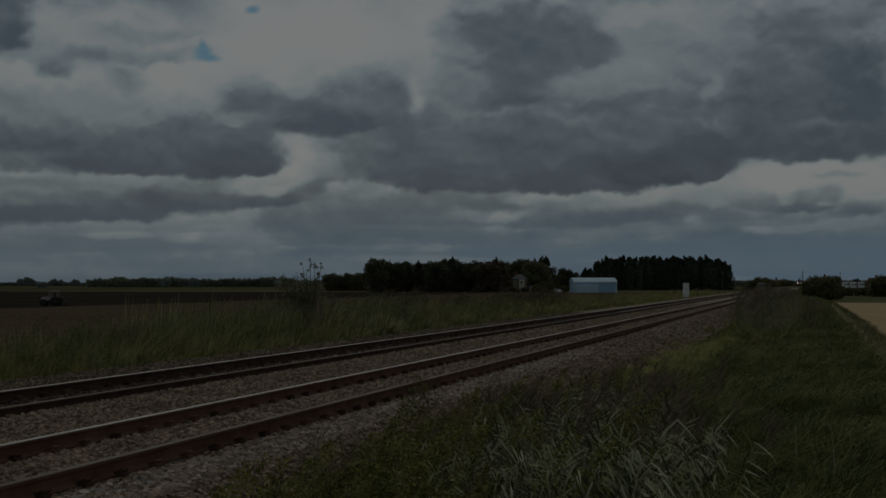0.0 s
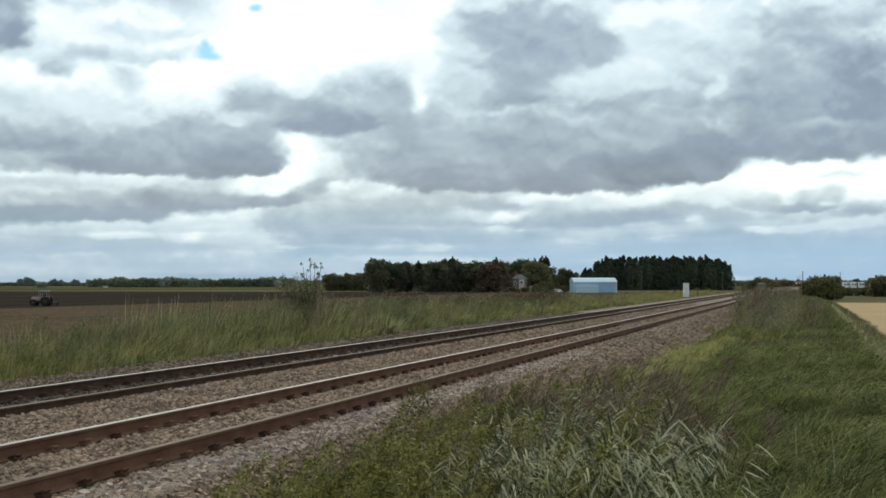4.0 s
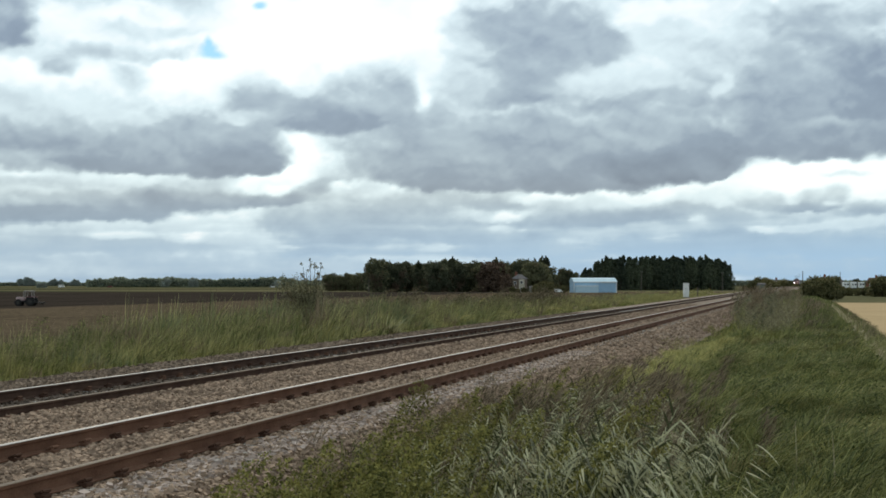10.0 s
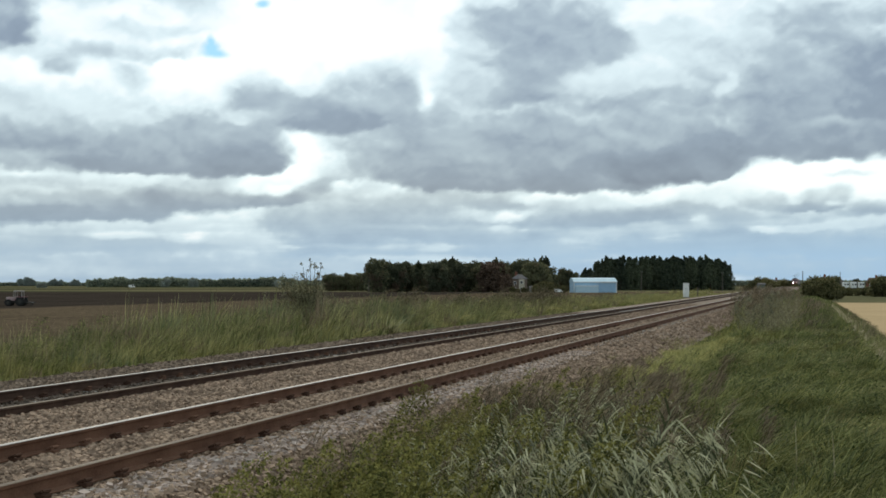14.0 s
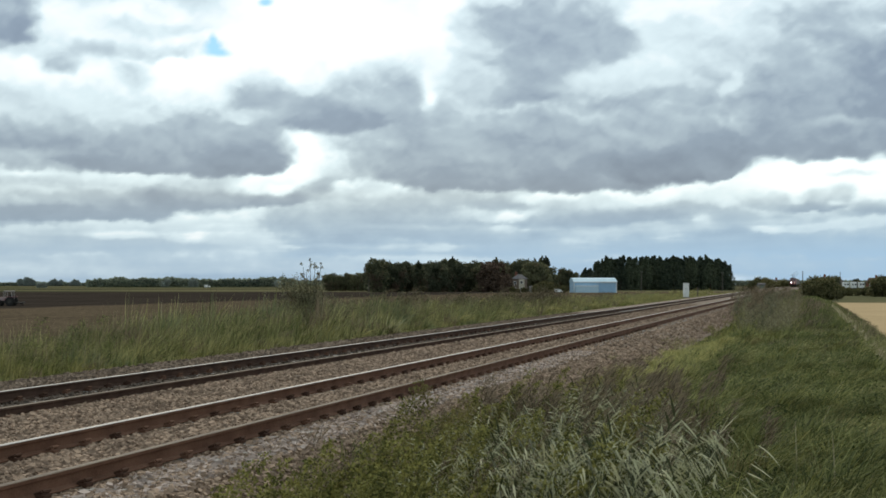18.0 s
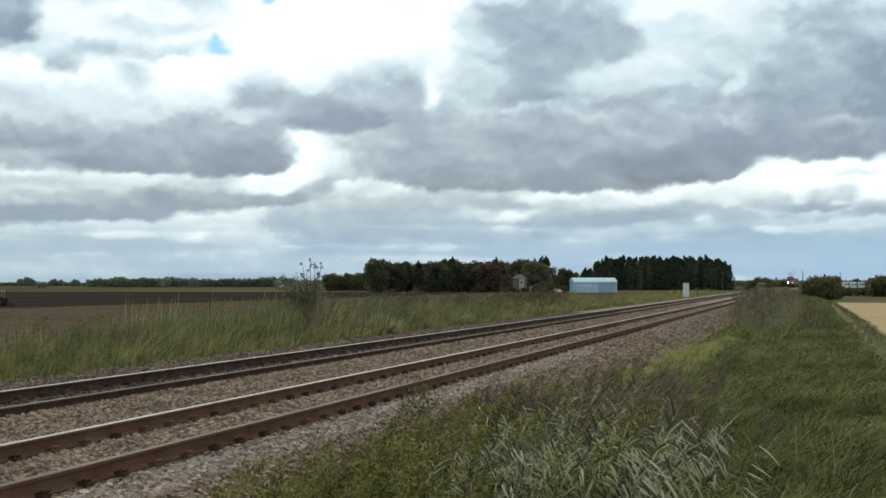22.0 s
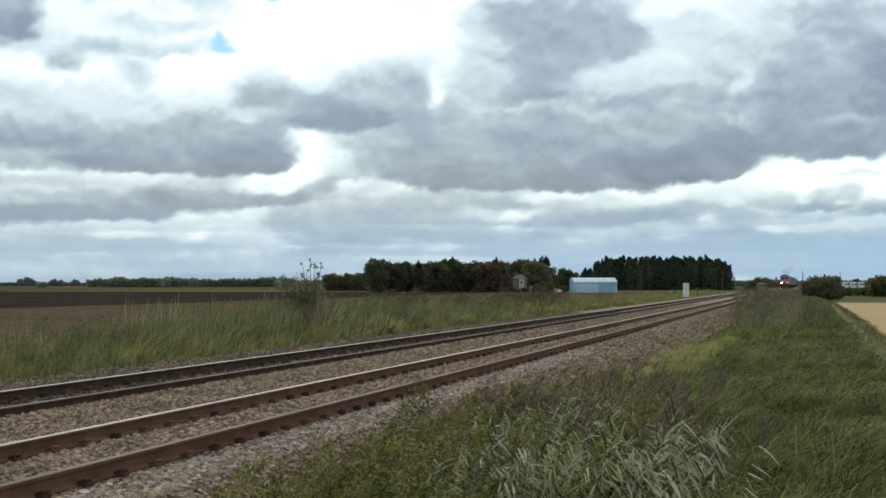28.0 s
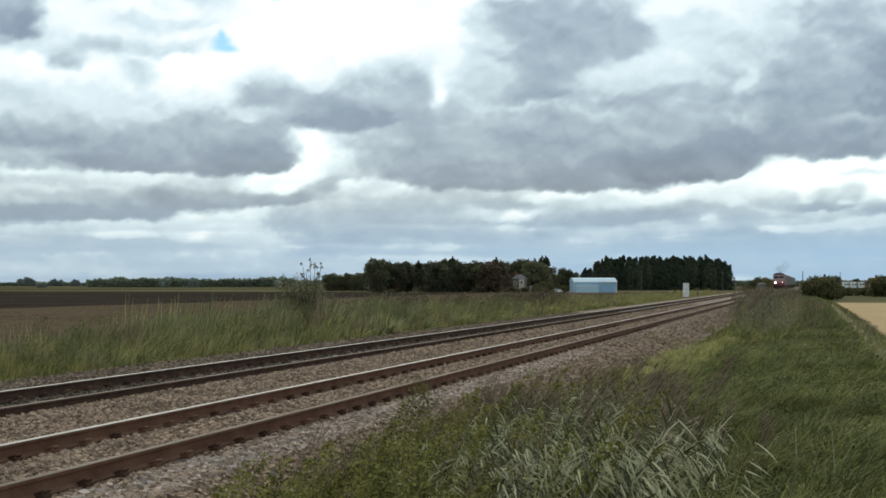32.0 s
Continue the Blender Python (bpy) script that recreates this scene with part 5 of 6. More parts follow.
# mixed wood round the house
for i in range(34):
    t = i / 33
    b = -5.0 + 12.6 * t
    x, y = spot(b, 640 + random.uniform(-18, 30))
    if 0.66 < t < 0.74:
        plant(RED, "copper_tree", x, y, FIELD, random.uniform(1.0, 1.1), random.uniform(0, 360), "reddish-leaved broad tree at the edge of the wood", "wood by the house")
    else:
        plant(ROUNDS[i % 3], "broadleaf_tree", x, y, FIELD, random.uniform(0.95, 1.14), random.uniform(0, 360), "dark green broadleaf tree in a dense wood", "wood by the house")
for b, s in ((-1.9, 0.98), (-1.0, 0.95), (7.3, 1.12), (7.75, 1.12), (6.9, 1.05), (0.7, 1.1), (4.0, 1.08)):
    x, y = spot(b, 632)
    plant(POPLAR, "poplar_tree", x, y, FIELD, s, random.uniform(0, 360), "slender upright dark tree in the wood", "wood by the house")
x, y = spot(4.75, 598)
plant(RED, "copper_tree", x, y, FIELD, 0.62, 40, "reddish-leaved tree beside the house", "wood by the house")
for b, s in ((5.2, 0.42), (5.6, 0.3), (6.05, 0.36), (7.0, 0.6), (7.5, 0.8), (8.0, 0.72), (8.35, 0.4), (9.0, 0.5)):
    x, y = spot(b, 594)
    plant(HEDGES[0], "hedge_bush", x, y, FIELD, s, 60 * b, "green garden bush beside the house", "garden bushes", "bush")
for b, s in ((6.55, 1.02), (7.2, 0.96)):
    x, y = spot(b, 622)
    plant(ROUNDS[1], "broadleaf_tree", x, y, FIELD, s, 130 * b, "rounded dark green tree behind the house", "wood by the house")
# lower wood to its side and trees behind the barn
for i in range(9):
    x, y = spot(-8.6 + 0.45 * i, 700 + random.uniform(-8, 8))
    plant(ROUNDS[i % 3], "broadleaf_tree", x, y, FIELD, random.uniform(0.62, 0.72), random.uniform(0, 360), "rounded dark tree in a lower wood", "lower wood")
for b, s in ((8.65, 0.72), (9.1, 0.86), (9.6, 0.8), (6.8, 0.42), (7.4, 0.4)):
    x, y = spot(b, 690)
    plant(ROUNDS[1], "broadleaf_tree", x, y, FIELD, s, random.uniform(0, 360), "rounded dark tree behind the barn", "trees behind the barn")
# hedge beside the cut field
for b, d, s in ((27.35, 330, 0.72), (27.9, 328, 0.9), (28.6, 325, 0.88), (29.2, 350, 0.62), (29.7, 430, 0.52), (30.3, 436, 0.42), (31.0, 440, 0.4), (31.6, 440, 0.46), (32.3, 420, 0.86), (32.8, 410, 1.0), (33.5, 410, 0.92), (34.3, 410, 0.95)):
    x, y = spot(b, d)
    plant(HEDGES[int(b) % 2], "hedge_bush", x, y, FIELD, s, random.uniform(0, 360), "dense green hedge bush at the edge of the cut field", "field hedge", "bush")
for b, d, s in ((23.2, 620, 0.82), (23.7, 622, 1.06), (24.2, 615, 1.02), (24.5, 612, 0.8), (22.6, 640, 0.5), (25.3, 660, 0.95), (25.8, 660, 0.85), (26.3, 640, 0.6)):
    x, y = spot(b, d)
    plant(HEDGES[int(b * 3) % 2], "hedge_bush", x, y, FIELD, s, random.uniform(0, 360), "dark green bush beside the line", "bushes by the line", "bush")


def far_wood(name, rng, b0, b1, dist, high, n, label, rough=0.35):
    b = rng.uniform(b0, b1, n)
    top = high * (1 - rough + 2 * rough * (0.5 * billow(b * 0.9, b * 0, 91, 3) + 0.5 * billow(b * 5, b * 0, 93, 4)))
    h = top * rng.uniform(0.02, 1.0, n) ** 0.7
    d = dist + rng.uniform(-15, 15, n)
    a = radians(15.3)
    x, y = b / 100 * d * math.cos(a) - d * math.sin(a), b / 100 * d * math.sin(a) + d * math.cos(a)
    v = leaf_arrays(rng, np.stack((x, y, FIELD + h), -1), 1.3 * dist / 1400)
    return tagged(new(name, leaves_mesh(name, v, LEAF_HAZED)), label, "woodland", kind="stuff")


# Leaf colour of these woods includes painted haze.
far_wood("far_wood", rng, -26.6, -11, 1450, 8.8, 30000, "far dark line of woodland across the fields, leaf tone lifted for haze", 0.5)
far_wood("far_wood", rng, -36, -24, 2100, 5.0, 7000, "faint line of far trees on the horizon, leaf tone lifted for haze", 0.6)
far_wood("far_wood", rng, -13, 34, 2300, 8, 16000, "faint line of far trees on the horizon, leaf tone lifted for haze", 0.4)
for b, d, s in ((-31.5, 1900, 0.85), (-31.2, 1900, 1.05), (-30.9, 1920, 0.95), (-30.65, 1920, 0.75), (-29.2, 1900, 0.75), (-28.9, 1900, 0.85), (-28.6, 1900, 0.75), (-30.1, 1150, 0.42), (-29.7, 1150, 0.38), (-27.6, 1900, 0.8), (-27.3, 1900, 0.7), (-25.2, 1600, 0.66), (-20.7, 1400, 0.75), (-18.6, 1400, 0.8), (-12.3, 1300, 0.62)):
    x, y = spot(b, d)
    plant(FAR_ROUND, "field_tree", x, y, FIELD, s, random.uniform(0, 360), "lone tree in far farmland, leaf tone paled for haze", "far field trees")


def thorn_bush():
    """The open thorn bush in the verge, with bare twigs standing out of its top."""
    rng = np.random.default_rng(31)
    ob = tagged(new("thorn_bush"), "straggly olive-brown thorn bush in the verge", "bush")
    ob.matrix_basis = pose(-17.76, 46.57, -0.95)
    bm = bmesh.new()
    lumps = []
    for i in range(110):
        a, high = rng.uniform(0, 6.28), rng.uniform(0.5, 2.75)
        r = rng.uniform(0.1, 1.0) * (1.2 + 0.2 * high) * (1.0 if high < 2.1 else 0.6)
        foot = Vector((rng.normal(0, 0.22), rng.normal(0, 0.22), 0))
        c = Vector((math.cos(a) * r - 0.1 * high, math.sin(a) * r, high))
        knee = foot.lerp(c, 0.5) + Vector((0, 0, 0.18 * high))
        rod(bm, foot, knee, 0.02, 0.012, 4)
        rod(bm, knee, c, 0.012, 0.004, 4)
        for k in range(6):
            g = knee.lerp(c, rng.uniform(0.0, 1.05)) + Vector(rng.normal(0, 0.09, 3))
            lumps.append((*g, rng.uniform(0.05, 0.2)))
    part("branches", bm, BARK, ob)
    v = leaf_arrays(rng, crown(rng, 15000, np.array(lumps), (1.5, 1.5, 1.5), 0.05), 0.03)
    share("foliage", leaves_mesh("foliage", v, LEAF_THORN), ob, Matrix())
    bm = bmesh.new()
    tufts = []
    for dx, top in ((-0.12, 3.42), (0.08, 3.22), (-0.4, 3.12), (0.32, 3.26), (-0.28, 2.95), (0.18, 3.0)):
        rod(bm, (dx * 0.4, 0, 1.6), (dx, 0.1, top), 0.016, 0.007, 5)
        for k in range(3):
            tufts.append((dx + rng.normal(0, 0.05), 0.1 + rng.normal(0, 0.05), top - 0.2 * k + rng.normal(0, 0.06), rng.uniform(0.03, 0.07)))
    part("twigs", bm, BARK, ob, "bare twigs standing out of the top")
    v = leaf_arrays(rng, crown(rng, 420, np.array(tufts), (1, 1, 1), 0.04), 0.028)
    share("leaf_tufts", leaves_mesh("leaf_tufts", v, LEAF_BUSH), ob, Matrix())


thorn_bush()

# ---- buildings and lineside things ----
SHEET = surface("pale_blue_sheeting", (0.34, 0.51, 0.65), (0.43, 0.6, 0.73), 0.3, 6, 0.55, 0.1)
# Same sheeting in a darker tone, with shade put into its colour.
SHEET_DARK = surface("shaded_blue_sheeting", (0.25, 0.4, 0.55), (0.33, 0.49, 0.63), 0.3, 6, 0.55, 0.1)
WHITE_PAINT = surface("white_painted_steel", (0.6, 0.6, 0.58), (0.8, 0.8, 0.78), 2, 20, 0.5, 0.1)
PALE_SHEET = surface("pale_roof_sheeting", (0.38, 0.53, 0.63), (0.5, 0.64, 0.71), 0.3, 6, 0.55, 0.1)
RENDER_WALL = surface("cream_render", (0.25, 0.23, 0.185), (0.37, 0.345, 0.29), 1, 12, 0.9, 0.2)
CREAM_WALL = surface("pale_cream_render", (0.38, 0.345, 0.265), (0.52, 0.475, 0.38), 1, 12, 0.9, 0.2)
HUT_WALL = surface("grey_green_boards", (0.13, 0.145, 0.12), (0.22, 0.24, 0.2), 1, 12, 0.9, 0.2)
BRICK_WALL = surface("red_brick", (0.16, 0.07, 0.05), (0.26, 0.12, 0.08), 1, 12, 0.9, 0.3)
SLATE = surface("roof_slate", (0.07, 0.07, 0.075), (0.14, 0.13, 0.13), 1, 12, 0.8, 0.3)
TILE = surface("brown_roof_tiles", (0.1, 0.055, 0.04), (0.18, 0.1, 0.075), 1, 12, 0.85, 0.3)
GLASS_DARK = surface("dark_window_glass", (0.02, 0.025, 0.03), (0.04, 0.045, 0.05), 1, 5, 0.1, 0)
WOOD_POST = surface("grey_weathered_wood", (0.1, 0.085, 0.07), (0.2, 0.175, 0.15), 3, 30, 0.9, 0.4, 0.005)
RED_PAINT = surface("red_paint", (0.17, 0.045, 0.05), (0.27, 0.085, 0.085), 1, 15, 0.45, 0.05)
TRACTOR_RED = surface("dusty_faded_red_paint", (0.22, 0.095, 0.11), (0.32, 0.16, 0.17), 1, 15, 0.6, 0.05)
PALE_RED = surface("faded_pinkish_paint", (0.3, 0.2, 0.2), (0.44, 0.33, 0.32), 1, 15, 0.6, 0.05)
BROWN_WALL = surface("brown_wall", (0.13, 0.1, 0.078), (0.21, 0.165, 0.13), 1, 12, 0.9, 0.2)
DARK_METAL = surface("dark_grime_steel", (0.025, 0.023, 0.022), (0.06, 0.055, 0.05), 2, 20, 0.7, 0.2, 0.004)
GREY_BOX = surface("grey_box_steel", (0.25, 0.23, 0.21), (0.38, 0.35, 0.32), 0.6, 8, 0.65, 0.15)
TYRE = surface("black_rubber", (0.015, 0.015, 0.015), (0.035, 0.033, 0.03), 4, 30, 0.9, 0.3, 0.005)
PINK_PANEL = surface("faded_pink_panel", (0.26, 0.15, 0.15), (0.38, 0.24, 0.235), 1, 15, 0.5, 0.05)
LAMP = glow("lit_headlamp", (1.0, 0.9, 0.97), 14.0)
LAMP_DIM = glow("dim_headlamp", (1.0, 0.8, 0.5), 3.0)


def barn():
    x0, y0 = spot(9.52, 600)
    x1, y1 = spot(12.85, 602)
    ob = tagged(new("barn"), "long pale blue sheeted barn with a low roof in the fields", "barn")
    ob.matrix_basis = pose((x0 + x1) / 2, (y0 + y1) / 2, FIELD, 0, 0, math.degrees(math.atan2(y1 - y0, x1 - x0)))
    w, d = 9.6, 5.0
    bm = bmesh.new()
    box(bm, -w, w, -d, d, 0, 4.6)
    part("wall", bm, SHEET, ob)
    roof = prism([(-d - 0.3, 4.55), (d + 0.3, 4.55), (d + 0.3, 4.75), (d * 0.55, 6.1), (0, 6.6), (-d * 0.55, 6.1), (-d - 0.3, 4.75)], -w - 0.25, w + 0.25)
    bmesh.ops.rotate(roof, matrix=Matrix.Rotation(radians(90), 3, "Z"), verts=roof.verts)
    part("roof", roof, PALE_SHEET, ob, "pale sheeted roof")
    part("lean_to", block(-w + 0.3, 1.0, -d - 2.2, -d - 0.01, 0, 3.0), PALE_SHEET, ob, "pale low lean-to")
    part("door", block(1.5, w - 0.4, -d - 0.08, -d - 0.01, 0, 3.9), SHEET_DARK, ob, "wide blue sliding door")
    part("fascia", block(-w + 0.3, 1.0, -d - 2.32, -d - 2.21, 2.75, 3.1), WHITE_PAINT, ob, "white fascia of the lean-to")
    part("eaves_trim", block(-w - 0.25, w + 0.25, -d - 0.5, -d - 0.46, 4.45, 4.85), WHITE_PAINT, ob, "white trim along the eaves")
    for sx in (-1, 1):
        part("corner_trim", block(sx * w - 0.16, sx * w + 0.16, -d - 0.07, -d - 0.005, 0, 4.4), WHITE_PAINT, ob, "white corner trim")
    part("gutter", block(-w - 0.2, w + 0.2, -d - 0.45, -d - 0.31, 4.4, 4.6), SHEET_DARK, ob)
    for i in range(14):
        share("rib", RIB, ob, pose(-w + 0.7 + 1.37 * i, -d - 0.03, 4.0))


bm = block(-0.04, 0.04, -0.03, 0.03, -0.7, 0.5)
RIB = bpy.data.meshes.new("rib")
bm.to_mesh(RIB)
bm.free()
RIB.materials.append(SHEET_DARK)
barn()


def house(b, dist, w, d, eaves, ridge, wall, roof, turn, label, floors=2, cols=3, chimney=True, z=FIELD, hipped=False):
    x, y = spot(b, dist)
    ob = tagged(new("house"), label, "house")
    ob.matrix_basis = pose(x, y, z, 0, 0, 15.3 + turn)
    part("wall", block(-w / 2, w / 2, -d / 2, d / 2, 0, eaves), wall, ob)
    bm = prism([(-d / 2 - 0.35, eaves - 0.05), (d / 2 + 0.35, eaves - 0.05), (d / 2 + 0.35, eaves + 0.12), (0, ridge), (-d / 2 - 0.35, eaves + 0.12)], -w / 2 - 0.25, w / 2 + 0.25)
    bmesh.ops.rotate(bm, matrix=Matrix.Rotation(radians(90), 3, "Z"), verts=bm.verts)
    if hipped:
        for v in bm.verts:
            if v.co.z > ridge - 0.01:
                v.co.x *= 0.3
    r = part("roof", bm, roof, ob)
    if chimney:
        bm = block(-w * 0.36, -w * 0.36 + 0.9, -0.4, 0.4, ridge - 1.0, ridge + 1.1, 0.04)
        box(bm, -w * 0.36 + 0.15, -w * 0.36 + 0.4, -0.12, 0.12, ridge + 1.1, ridge + 1.45)
        part("chimney", bm, BRICK_WALL, r)
    for f in range(floors):
        for c in range(cols):
            wx = -w / 2 + w * (c + 0.5) / cols
            wz = 0.9 + 2.7 * f
            win = part("window", block(wx - 0.6, wx + 0.6, -d / 2 - 0.06, -d / 2 - 0.004, wz, wz + 1.25), WHITE_PAINT, ob)
            part("pane", block(wx - 0.5, wx - 0.04, -d / 2 - 0.075, -d / 2 - 0.062, wz + 0.08, wz + 1.17), GLASS_DARK, win)
            part("pane", block(wx + 0.04, wx + 0.5, -d / 2 - 0.075, -d / 2 - 0.062, wz + 0.08, wz + 1.17), GLASS_DARK, win)
    return ob


# Main wall dark brown, with the right end cream.
farmhouse = house(5.72, 612, 5.8, 5.5, 6.1, 8.2, BROWN_WALL, SLATE, -18, "two-storey house with a cream wing and hipped roof among trees", 2, 2, hipped=True)
part("wing", block(0.5, 3.0, -3.3, -2.88, 0, 5.95, 0.02), CREAM_WALL, farmhouse, "cream rendered wing")
for wz in (1.0, 3.9):
    win = part("window", block(1.2, 2.3, -3.36, -3.304, wz, wz + 1.3), WHITE_PAINT, farmhouse)
    part("pane", block(1.3, 2.2, -3.38, -3.364, wz + 0.1, wz + 1.2), GLASS_DARK, win)
house(28.9, 640, 9, 8, 4.8, 7.2, RENDER_WALL, SLATE, 10, "distant pale house with a slate roof", 2, 3)
house(33.4, 600, 19, 9, 4.0, 6.6, BRICK_WALL, TILE, 0, "long low brick building with a tiled roof", 1, 5)
house(23.7, 700, 8, 7, 3.6, 5.4, RENDER_WALL, SLATE, -20, "small grey house beside the line", 1, 3)
house(25.2, 760, 9, 8, 4.0, 6.2, BRICK_WALL, SLATE, 15, "distant brick house with a slate roof", 1, 3)


house(23.75, 560, 2.7, 3, 3.6, 4.2, HUT_WALL, SLATE, 0, "small pale crossing hut beside the line", 1, 1, False)
x, y = spot(29.35, 560)
plant(ROUNDS[2], "broadleaf_tree", x, y, FIELD, 0.52, 20, "rounded dark tree among distant roofs", "trees among roofs")
x, y = spot(30.9, 640)
plant(ROUNDS[0], "broadleaf_tree", x, y, FIELD, 0.46, 80, "rounded dark tree among distant roofs", "trees among roofs")


def garden_shed():
    x, y = spot(6.75, 598)
    ob = tagged(new("garden_shed"), "low pale shed beside the garden bushes", "shed")
    ob.matrix_basis = pose(x, y, FIELD, 0, 0, 15.3)
    part("wall", block(-1.8, 1.8, -1.3, 1.3, 0, 2.1, 0.02), RENDER_WALL, ob)
    roof = prism([(-1.5, 2.1), (1.5, 2.1), (0, 2.9)], -2.0, 2.0)
    bmesh.ops.rotate(roof, matrix=Matrix.Rotation(radians(90), 3, "Z"), verts=roof.verts)
    part("roof", roof, SLATE, ob)
    part("door", block(-0.5, 0.5, -1.34, -1.304, 0, 1.9), WOOD_POST, ob)


garden_shed()


def caravan(b, dist, long, label):
    x, y = spot(b, dist)
    ob = tagged(new("caravan"), label, "caravan", "row of caravans")
    ob.matrix_basis = pose(x, y, FIELD + 1.8, 0, 0, 15.3)
    part("body", block(-long / 2, long / 2, -1.2, 1.2, 0.5, 2.8, 0.2), WHITE_PAINT, ob)
    part("skirt", block(-long / 2 + 0.2, long / 2 - 0.2, -1.1, 1.1, 0.05, 0.5), DARK_METAL, ob)
    for i in range(2):
        wx = -long / 4 + long / 2 * i
        part("window", block(wx - 0.3, wx + 0.3, -1.24, -1.204, 1.6, 2.2, 0.01), GLASS_DARK, ob)
    for sx in (-1, 1):
        part("jack", rodpart((sx * long * 0.35, -0.9, 0.0), (sx * long * 0.35, -0.9, 0.5), 0.06), DARK_METAL, ob)
    return ob


x, y = spot(31.4, 522)
site_bank = tagged(new("earth_bank"), "low grassed earth bank under the caravans", "bank")
site_bank.matrix_basis = pose(x, y, FIELD, 0, 0, 15.3)
part("mound", prism([(-26, -0.1), (26, -0.1), (23, 1.8), (-23, 1.8)], -6, 6), GRASS, site_bank)
for b, l in ((30.05, 2.0), (30.62, 2.0), (31.2, 1.9), (32.1, 2.2), (33.9, 4.5)):
    if l:
        caravan(b, 520, l, "white static caravan on a distant site")


def pole(b, dist, high, z, arms, label):
    x, y = spot(b, dist)
    ob = tagged(new("utility_pole"), label, "pole", "poles across the fields")
    ob.matrix_basis = pose(x, y, z, 0, 0, 15.3 + 40)
    part("shaft", rodpart((0, 0, 0), (0, 0, high), 0.16, 0.1), WOOD_POST, ob)
    for k in range(arms):
        part("crossarm", block(-0.9, 0.9, -0.06, 0.06, high - 0.5 - 0.6 * k, high - 0.38 - 0.6 * k, 0.01), WOOD_POST, ob)
        for sx in (-0.8, 0.8):
            part("insulator", rodpart((sx, 0, high - 0.38 - 0.6 * k), (sx, 0, high - 0.18 - 0.6 * k), 0.06, 0.04), WHITE_PAINT, ob)


pole(14.8, 600, 9.5, FIELD, 1, "slim wooden pole before the conifers")
pole(20.85, 600, 9.0, FIELD, 1, "slim wooden pole beside the conifers")
pole(26.85, 420, 8.0, FIELD, 0, "bare wooden pole above the hedge")
pole(29.65, 500, 8.3, FIELD, 0, "bare wooden pole among distant roofs")
pole(-5.55, 590, 6.0, FIELD, 0, "short wooden pole before the wood")


def cabinet():
    """The white lineside cabinet beyond the far track."""
    ob = tagged(new("lineside_cabinet"), "tall white steel cabinet beside the far track", "cabinet")
    ob.matrix_basis = pose(-15.5, 176.4, -0.46, 0, 0, 10)
    part("plinth", block(-0.44, 0.44, -0.4, 0.4, 0, 0.25, 0.02), CONCRETE, ob)
    part("body", block(-0.35, 0.35, -0.35, 0.35, 0.25, 1.95, 0.02), WHITE_PAINT, ob)
    part("roof", prism([(-0.39, 1.95), (0.39, 1.95), (0.39, 2.0), (0, 2.06), (-0.39, 2.0)], -0.42, 0.42), WHITE_PAINT, ob)
    for sx in (-1, 1):
        d = part("door", block(0.012 if sx > 0 else -0.33, 0.33 if sx > 0 else -0.012, -0.375, -0.352, 0.32, 1.9, 0.006), WHITE_PAINT, ob)
        part("handle", block(sx * 0.07 - 0.015, sx * 0.07 + 0.015, -0.4, -0.376, 1.15, 1.35), DARK_METAL, d)


cabinet()
for b, d in ((17.1, 215), (16.9, 220), (19.0, 190), (16.3, 240)):
    x, y = spot(b, d)
    ob = tagged(new("fence_post"), "grey weathered wooden post in the verge", "post", "lineside posts")
    ob.matrix_basis = pose(x, y, float(ground_z(x)) - 0.1)
    part("post", block(-0.07, 0.07, -0.07, 0.07, 0, 1.5, 0.015), WOOD_POST, ob)
    part("cap", block(-0.08, 0.08, -0.08, 0.08, 1.5, 1.56, 0.01), WOOD_POST, ob)


# ---- what moves ----
def wheel(name, r, wide, parent, m, hub):
    bm = bmesh.new()
    bmesh.ops.create_cone(bm, cap_ends=True, segments=24, radius1=r, radius2=r, depth=wide, matrix=Matrix.Rotation(radians(90), 4, "X"))
    bmesh.ops.bevel(bm, geom=[e for e in bm.edges if abs(e.verts[0].co.y - e.verts[1].co.y) < 1e-4], offset=wide * 0.18, segments=2, affect="EDGES")
    tyre = part(name, bm, TYRE, parent)
    tyre.matrix_basis = m
    bm = rodpart((0, -wide * 0.52, 0), (0, wide * 0.52, 0), r * 0.5, n=16)
    part("rim", bm, hub, tyre)
    if r > 0.4:
        bm = bmesh.new()
        for k in range(18):
            a = 2 * math.pi * k / 18
            made = bmesh.ops.create_cube(bm, size=1, matrix=Matrix.Rotation(a, 4, "Y") @ Matrix.Translation((r + 0.01, 0, 0)) @ Matrix.Rotation(0.5, 4, "X") @ Matrix.Diagonal((0.06, wide * 0.95, 0.05, 1)))
        part("tread", bm, TYRE, tyre)
    return tyre


